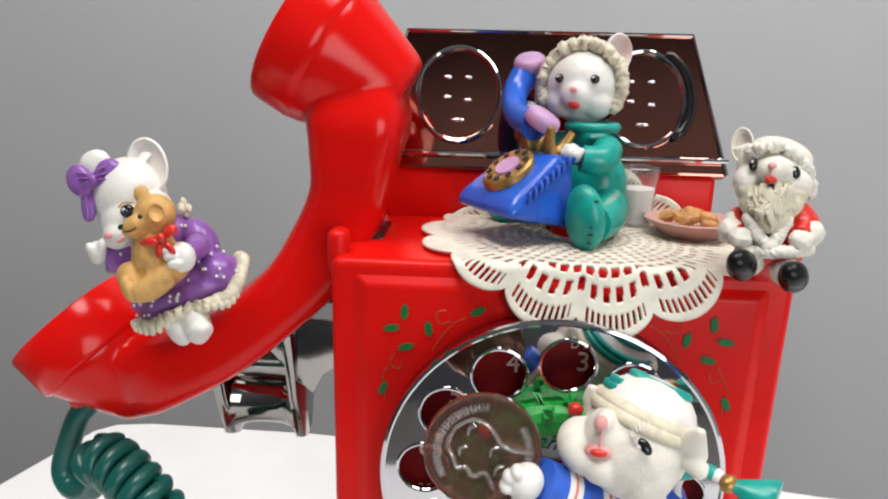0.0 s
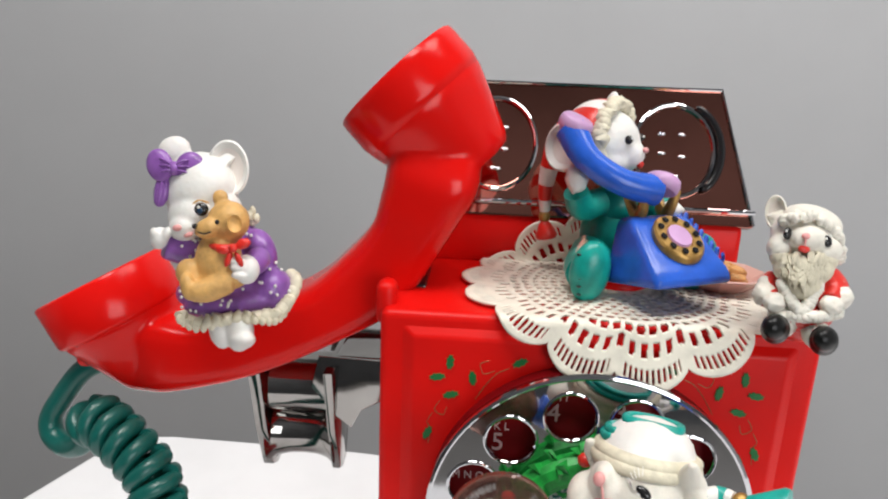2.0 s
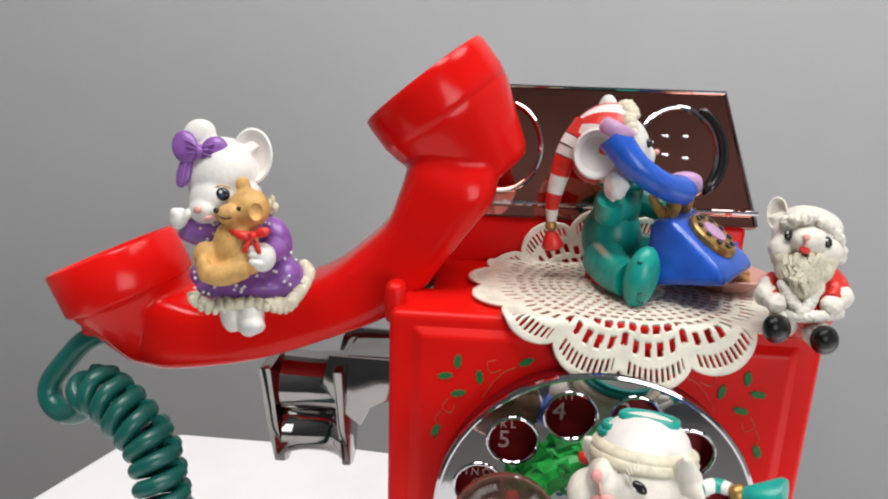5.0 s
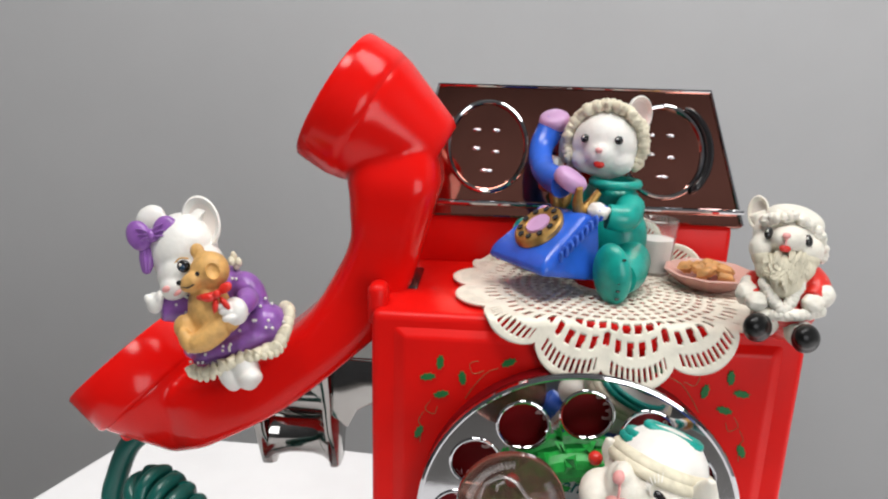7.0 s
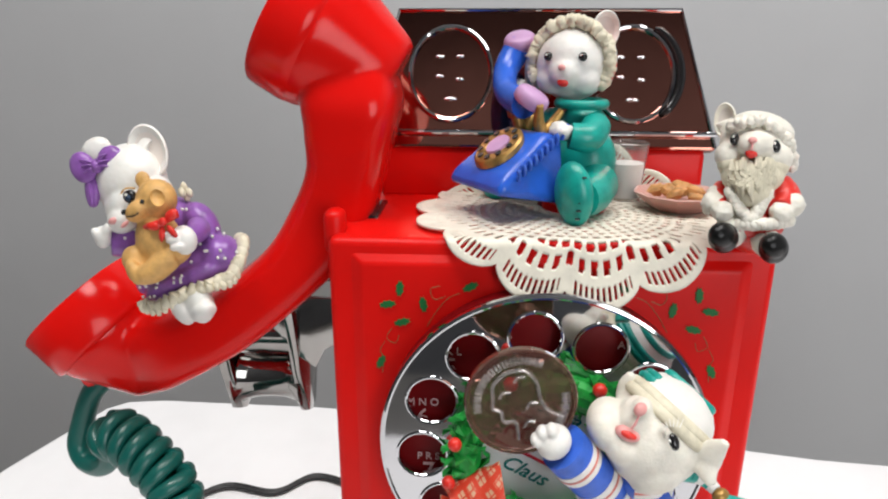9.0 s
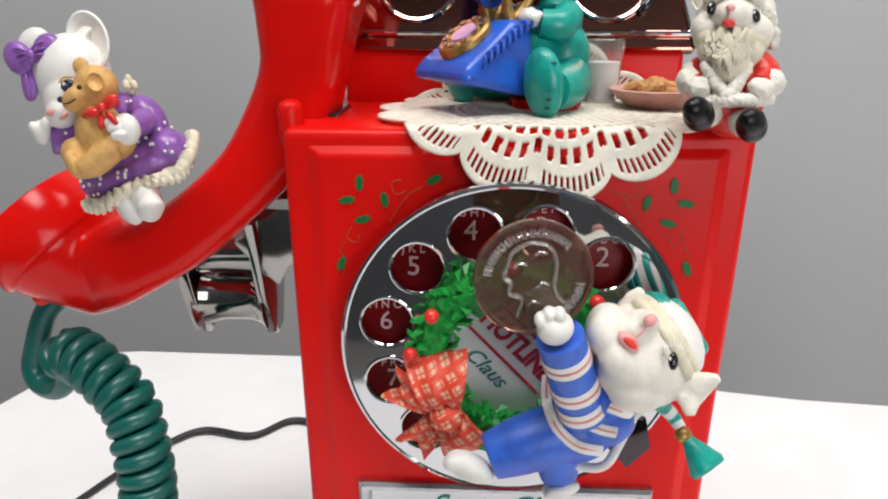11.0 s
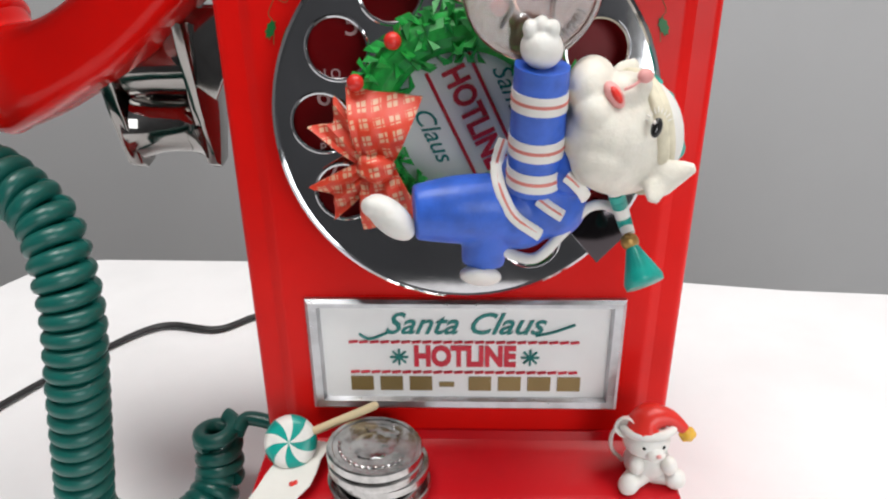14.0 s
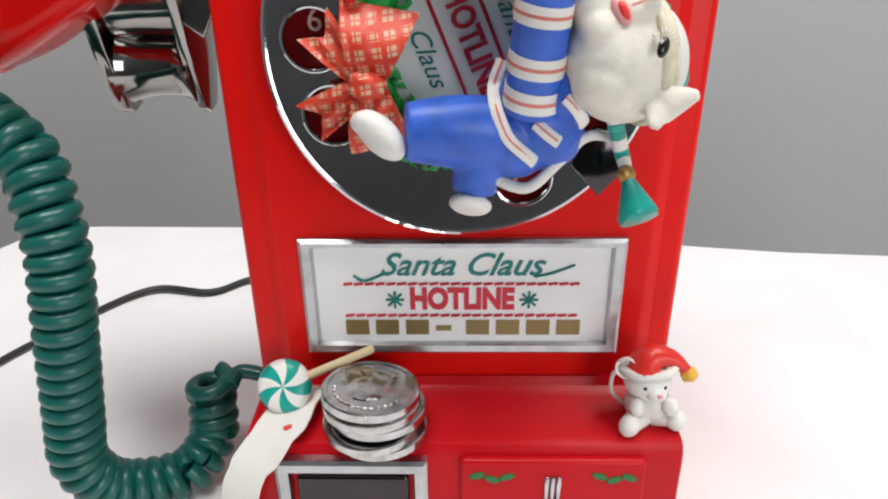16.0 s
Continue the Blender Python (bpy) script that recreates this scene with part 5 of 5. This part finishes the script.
def small_bear():
    s = Shape()
    m = WHITE
    s.ell((51.5, -13, 61), (6.4, 5.4, 6.2), m, n=22, k=12)
    s.ell((50.3, -14.2, 69.3), (6.4, 5.8, 5.6), m, n=24, k=14)
    s.ell((51.5, -19.2, 68.0), (2.8, 2.2, 2.2), m, n=14, k=10)
    s.ell((51.9, -21.2, 68.7), (0.8, 0.6, 0.6), PINK, n=8, k=6)
    for x, y in ((48.4, -19.3), (53.6, -18.8)):
        s.ell((x, y, 70.0), 0.62, BLACK, n=10, k=8)
    ear(s, (44.4, -14, 73.3), 3.0, (-0.3, -0.9, 0.1))
    s.tube(smooth_path([(45.5, -11, 59), (42.0, -11, 63), (41.6, -11, 68), (43.5, -11, 71)], 4), 0.6, m, 8)
    s.ell((45.4, -19.5, 58.0), (2.9, 2.6, 3.5), m, (0, 20, 0), 16, 10)
    s.tube([(49.5, -15, 58), (46, -18.5, 57.8)], [3.4, 2.7], m, 14)
    s.ell((58.4, -17.5, 58.4), (3.0, 2.6, 3.4), m, (0, -20, 0), 16, 10)
    s.tube([(53.5, -14, 58), (58, -16.5, 58.2)], [3.6, 2.6], m, 14)
    for x in (47.2, 56.2):
        s.ell((x, -18, 63.2), (2.2, 2.4, 2.8), m, n=14, k=10)
    rim = [(50.5 + 6.6 * math.cos(radians(a)), -14.0 - 5.0 * math.sin(radians(a)) * 0.9, 73.2 + 0.6 * math.cos(radians(a))) for a in range(0, 360, 15)]
    s.tube(rim, 1.25, WHITE, 10, closed=True)
    s.tube(smooth_path([(50.0, -13.8, 72.6), (51.2, -13.5, 75.8), (56, -14, 76.0), (60.0, -15, 73.0)], 5), smooth_vals([5.9, 4.2, 2.4, 1.5], 5), BERRY, 18)
    for a in range(0, 360, 60):
        s.ell((60.8 + 1.2 * math.cos(radians(a)), -15.5, 71.8 + 1.2 * math.sin(radians(a))), 1.25, YELLOW, n=8, k=6)
    s.ell((60.8, -15.8, 71.8), 1.8, YELLOW, n=12, k=8)
    return put_thing("bear_figurine", s, "tiny white bear with red cap and yellow pompom on the ledge", "figurine", sharp=60)


# ---- small things on the telephone ----
def doily():
    """Scalloped lace mat that hangs over the front edge and climbs the rear block."""
    C = Vector((9.5, 30.5))
    NS, K, R0 = 14, 52, 43.8
    NA, NR = NS * K, 74

    def at(i, j):
        a = 2 * math.pi * (j / NA) + 0.10
        ph = (j % K) / K
        sc = math.sin(math.pi * ph) ** 0.7
        r0 = R0 * i / NR
        r = r0 + 5.4 * sc * max(0, (r0 - 27) / 17)
        x, y = C.x + r * math.cos(a), C.y + r * math.sin(a)
        z = 213.4
        e0, e1, R = 0.5, 56.6, 1.8
        if y < e0:
            d = e0 - y
            w = min(d / R, math.radians(86))
            ext = d - w * R
            y = e0 - R * math.sin(w) - ext * math.cos(w) - 0.15 * ext
            z = 213.4 - R * (1 - math.cos(w)) - ext * math.sin(w)
        elif y > e1:
            d = y - e1
            w = min(d / 3.0, math.radians(78))
            ext = d - w * 3.0
            y = e1 + 3.0 * math.sin(w) * 0.3 - 1.0
            z = 213.4 + 3.0 * (1 - math.cos(w)) + ext * math.sin(w)
        return (x * MM, y * MM, z * MM)

    def hole(i, j):
        r, ph = R0 * (i - 0.5) / NR, ((j + 0.5) % K) / K
        u = abs(ph - 0.5)
        if r < 5:
            return False
        if r > 37.6:
            # fan of fine slots in each scallop
            return 38.4 < r < 41.6 and u < 0.40 and (ph * 13) % 1 > 0.5
        if 32.2 < r < 36.4:
            # row of larger holes, with a diamond where two scallops meet
            if u > 0.44:
                return abs(r - 34.2) < 2.0 * (1 - (0.5 - u) * 6)
            return u < 0.38 and r > 33.0 and 0.24 < (ph * 5 + 0.5) % 1 < 0.82 - 0.05 * (r - 33)
        if r < 31.4:
            # net of round holes in staggered rings
            step = 2.9
            row = int(r / step)
            n = max(8, round(2 * math.pi * (row + 0.5) * step / 3.2 / 7) * 7)
            q = ((j + 0.5) / NA * n + 0.5 * (row % 2)) % 1 - 0.5
            dr = r - (row + 0.5) * step
            w = q * 2 * math.pi * (row + 0.5) * step / n
            return dr * dr + w * w < (1.12 if r > 12 else 0.9) ** 2
        return False
    bm = bmesh.new()
    V = [[bm.verts.new(at(i, j)) for j in range(NA)] for i in range(1, NR + 1)]
    c = bm.verts.new(at(0, 0))
    for j in range(NA):
        bm.faces.new((c, V[0][j], V[0][(j + 1) % NA]))
    for i in range(1, NR):
        for j in range(NA):
            if not hole(i, j):
                bm.faces.new((V[i - 1][j], V[i][j], V[i][(j + 1) % NA], V[i - 1][(j + 1) % NA]))
    bmesh.ops.delete(bm, geom=[v for v in bm.verts if not v.link_faces], context="VERTS")
    me = bpy.data.meshes.new("doily")
    bm.to_mesh(me)
    bm.free()
    me.materials.append(DOILY)
    for p in me.polygons:
        p.use_smooth = True
    ob = new("doily", me)
    so = ob.modifiers.new("thick", "SOLIDIFY")
    so.thickness, so.offset = 0.0008, 1.0
    return tagged(ob, "ivory plastic lace doily draped over the red top edge", "doily")


def plate_of_cookies():
    pl = put_empty("cookie_plate", "pale pink dish heaped with small tan cookies", "plate", (43, 36, 214))
    part("dish", Shape().lathe([(0.005, 0.4), (8, 0.4), (9, 1.2), (13.6, 5.0), (14.2, 5.6), (13.4, 5.9), (8.6, 2.6), (0.005, 2.2)], PLATEPINK, 10, (43, 36, 214)), pl, "pleated dish", sharp=20)
    rnd = random.Random(9)
    for i in range(11):
        a = i * 2.4
        r = 0.9 * i ** 0.95
        s = Shape().ell((43 + 0.95 * r * math.cos(a), 36 + 0.9 * r * math.sin(a), 218.6 + 2.2 * (1 - i / 11) + rnd.uniform(0, 0.8)), (3.0, 2.6, 1.7), COOKIE, (rnd.uniform(-30, 30), rnd.uniform(-30, 30), rnd.uniform(0, 180)), 12, 8, 0.35)
        part("cookie", s, pl)
    return pl


def milk_glass():
    g = put_empty("milk_glass", "small clear tumbler half full of white milk", "glass", (29, 49, 214))
    part("tumbler", Shape().lathe([(0.005, 0.2), (5.0, 0.2), (6.6, 19), (6.2, 19.2), (4.7, 1.2), (0.005, 1.2)], GLASS, 28, (29, 49, 214)), g, "clear tumbler").visible_shadow = False
    part("milk", Shape().lathe([(0.005, 1.3), (4.6, 1.3), (5.5, 12.4), (0.005, 12.6)], MILK, 28, (29, 49, 214)), g, "white milk")
    return g


def coin_stack():
    prof = [(0.005, 0.35), (11.4, 0.35), (11.7, 0.0), (12.7, 0.0), (13.1, 0.4), (13.1, 2.5), (12.7, 2.9), (11.7, 2.9), (11.4, 2.55), (0.005, 2.55)]
    zz = 55.4
    for i, (dx, dy, rx, ry) in enumerate(((1.6, 0.5, 0, 0), (-0.6, -0.6, 2.0, -1.5), (1.2, 0.6, -1.0, 2.0), (-0.4, -0.3, 2.2, 1.0), (-0.6, 0.2, 3.5, -2.0))):
        s = Shape().lathe(prof, SILVER, 56)
        ob = put_thing("coin", s, "silver coin in a small leaning stack on the ledge", "coin", "stacked coins", sharp=30)
        ob.matrix_basis = pose((-24 + dx) * MM, (-19 + dy) * MM, zz * MM, rx, ry, i * 40)
        s = Shape()
        s.ell((0, 0, 2.6), (5.4, 6.6, 0.75), SILVER, n=20, k=10, lump=0.3)
        s.ell((1, -6.6, 2.6), (5.2, 2.8, 0.6), SILVER, n=16, k=8, lump=0.3)
        for k in range(14):
            a = radians(20 + 11 * k)
            s.ell((9.6 * math.cos(a), 9.6 * math.sin(a), 2.7), (0.5, 0.9, 0.4), SILVER, (0, 0, math.degrees(a)), 8, 6)
        o2 = new("relief", s.mesh("relief"))
        o2.parent = ob
        tagged(o2, "plain raised relief")
        zz += 2.95


def lollipop():
    lp = put_empty("lollipop", "green and white swirl lollipop on a pale stick", "lollipop", (-50, -10, 64))
    c, d = Vector((-49.6, -12.5, 65.5)), Vector((0.05, -0.85, 0.52)).normalized()
    u = Vector((1, 0, 0)) - d * d.x
    u.normalize()
    w = d.cross(u)
    s = Shape()
    R, N = 7.6, 10
    for k in range(N):
        m = TEAL if k % 2 else WHITE
        rows = []
        for i in range(9):
            t = i / 8
            r = R * t
            h = 2.4 * math.sqrt(max(0, 1 - t ** 2.6))
            row = []
            for j in range(5):
                a = 2 * math.pi * (k + j / 4) / N + 0.35 * t * t
                row.append(c + u * r * math.cos(a) + w * r * math.sin(a) + d * h)
            rows.append(row)
        for sgn in (1, -1):
            vs = [p if sgn > 0 else p - d * 2 * (p - c).dot(d) for r in rows for p in r]
            s.add(vs, [(i * 5 + j, i * 5 + j + 1, i * 5 + j + 6, i * 5 + j + 5) for i in range(8) for j in range(4)], m)
    part("candy", s, lp, "swirl-striped candy disc", sharp=80, weld=True)
    s = Shape().tube([(-43.5, -10.5, 67.5), (-26.0, -5.5, 73.0)], 1.25, STICK, 12)
    s.ell((-26.0, -5.5, 73.0), 1.25, STICK, n=10, k=8)
    part("stick", s, lp, "pale stick")
    return lp


def paper_card():
    """A letter that curls over the corner of the ledge."""
    rows = []
    for i in range(15):
        t = i / 14
        p = smooth_path([(-48, -6, 62), (-50, -16, 59.5), (-55, -24, 55), (-61, -27.5, 46), (-64, -27, 34), (-65, -25, 24)], 8)
        a = p[min(len(p) - 1, int(t * (len(p) - 1)))]
        w = Vector((1.0, -0.35, 0.05)) * (13 + 0.8 * math.sin(i * 2.1) - 9.5 * max(0, t - 0.45))
        rows.append([a - w * 0.35 + w * (j / 4) for j in range(5)])
    vs = [p for r in rows for p in r]
    m = len(vs)
    fs = [(i * 5 + j, i * 5 + j + 1, i * 5 + j + 6, i * 5 + j + 5) for i in range(14) for j in range(4)]
    vs += [p + Vector((0.1, 0.35, -0.45)) for p in vs]
    fs += [tuple(m + q for q in reversed(f)) for f in fs]
    edge = list(range(5)) + [i * 5 + 4 for i in range(1, 15)] + [70 + j for j in range(3, -1, -1)] + [i * 5 for i in range(13, 0, -1)]
    fs += [(edge[i], edge[(i + 1) % len(edge)], m + edge[(i + 1) % len(edge)], m + edge[i]) for i in range(len(edge))]
    ob = put_thing("paper_letter", Shape(), "white paper letter curling over the ledge corner", "letter")
    s = Shape()
    s.add(vs, fs, PAPER)
    ob.data = s.mesh("paper_letter")
    s = Shape().ell((-47.8, -21.3, 58.2), (0.9, 0.9, 0.5), BERRY, n=10, k=6)
    s.ell((-46.9, -21.0, 58.4), (0.7, 0.8, 0.5), BERRY, n=10, k=6)
    part("red_heart", s, ob, "tiny red heart")
    return ob


# ---- what moves ----
HANDSET_TURN = [(0, 0), (0.5, 0), (0.8, -1.5), (1, -4.4), (1.5, -9.8), (2, -14.5), (2.5, -18.3), (3, -19.6), (3.5, -20.4), (4.2, -20.4), (5.0, -20), (5.6, -16), (6.3, -7), (6.5, -4.6), (7, 0), (7.5, 0.2), (9, 0), (12, 0), (16, 0)]
WHEEL_TURN = [(0, 50.5), (0.5, 55), (1, 59.5), (1.5, 62.5), (2, 66.5), (2.5, 69), (3, 70.5), (3.5, 71.5), (4, 71.5), (5.2, 68), (6.5, 58.5), (7, 53.5), (7.5, 47.5), (8, 42), (9.2, 28), (10.5, 15), (11, 11.5), (11.5, 7), (12, 3.5), (12.5, 0), (13, -3), (13.5, -5), (14, -6.2), (14.5, -7.5), (15, -8), (15.5, -8.7), (16, -9.5)]
BABY_TURN = [(0, -55), (1.0, -55), (1.25, -38), (1.5, -16), (2, 25), (2.3, 45), (2.5, 52), (3, 54), (4.2, 54), (5.2, 54), (5.6, 44), (6.0, 24), (6.3, 3), (6.5, -20), (6.8, -46), (7, -53), (7.5, -55), (16, -55)]


def value(rows, t):
    for (t0, a), (t1, b) in zip(rows, rows[1:]):
        if t <= t1:
            return a + (b - a) * (t - t0) / (t1 - t0)
    return rows[-1][1]


def cord_axis(turn):
    """The coil's line for a given turn of the handset."""
    base = [(-144, 20, 133), (-140, 19, 136), (-135, 16, 136), (-127, 12, 132.5), (-118, 8, 125), (-113.5, 3, 113), (-112, 0, 99), (-114, -2, 80), (-117, -2, 62), (-120, -2, 44), (-122.5, -1, 28), (-118, 3, 15), (-107, 9, 9.5), (-96, 16, 9.5), (-91, 26, 15), (-90.5, 30, 26), (-90, 30, 38)]
    h = Vector(HINGE)
    p0 = Vector(base[0])
    r = Matrix.Rotation(radians(-turn), 3, "Y") @ (p0 - h) + h - p0
    out = []
    for i, p in enumerate(base):
        w = max(0, 1 - (i / 12) ** 3)
        out.append(Vector(p) + r * w)
    return smooth_path(out, 10)


def along(line, f):
    ls = [0]
    for a, b in zip(line, line[1:]):
        ls.append(ls[-1] + (b - a).length)
    d = f * ls[-1]
    for i in range(len(line) - 1):
        if ls[i + 1] >= d:
            k = (d - ls[i]) / (ls[i + 1] - ls[i])
            return line[i].lerp(line[i + 1], k), (line[min(i + 2, len(line) - 1)] - line[max(i - 1, 0)]).normalized()
    return line[-1], (line[-1] - line[-2]).normalized()


def coil_pose(line, i, n):
    p, t = along(line, (i + 0.5) / n)
    q = Vector((0, 0, -1)).rotation_difference(t)
    return Matrix.LocRotScale(p * MM, q, None)


def motions():
    at = lambda c, ry=0.0, rz=0.0: pose(c[0] * MM, c[1] * MM, c[2] * MM, 0, ry, rz)
    for ob in (HANDSET, GIRL, TEDDY, CORD_END):
        walk(ob, [(t, at(HINGE, -a)) for t, a in HANDSET_TURN])
    for ob, out in ((WHEEL, 2.5), (DIAL_MOUSE, 0), (BIG_COIN, 0)):
        walk(ob, [(t, at((DIAL[0], DIAL[1] - out, DIAL[2]), -a)) for t, a in WHEEL_TURN])
    for ob in (BABY, TOY_PHONE):
        walk(ob, [(t, at(SPIN, 0, a)) for t, a in BABY_TURN])
    n = len(TURNS)
    lines = [(t, cord_axis(a)) for t, a in HANDSET_TURN]
    for i, ob in enumerate(TURNS):
        walk(ob, [(t, coil_pose(l, i, n)) for t, l in lines])


room()
table()
power_cable()
PHONE, WHEEL = telephone()
HANDSET = handset()
CORD, CORD_END, TURNS = cord()
DIAL_MOUSE = dial_mouse()
BIG_COIN = big_coin()
GIRL = girl_mouse()
TEDDY = teddy()
BABY = baby_mouse()
TOY_PHONE = toy_phone()
seated_figure()
doily()
plate_of_cookies()
milk_glass()
coin_stack()
lollipop()
paper_card()
small_bear()
motions()
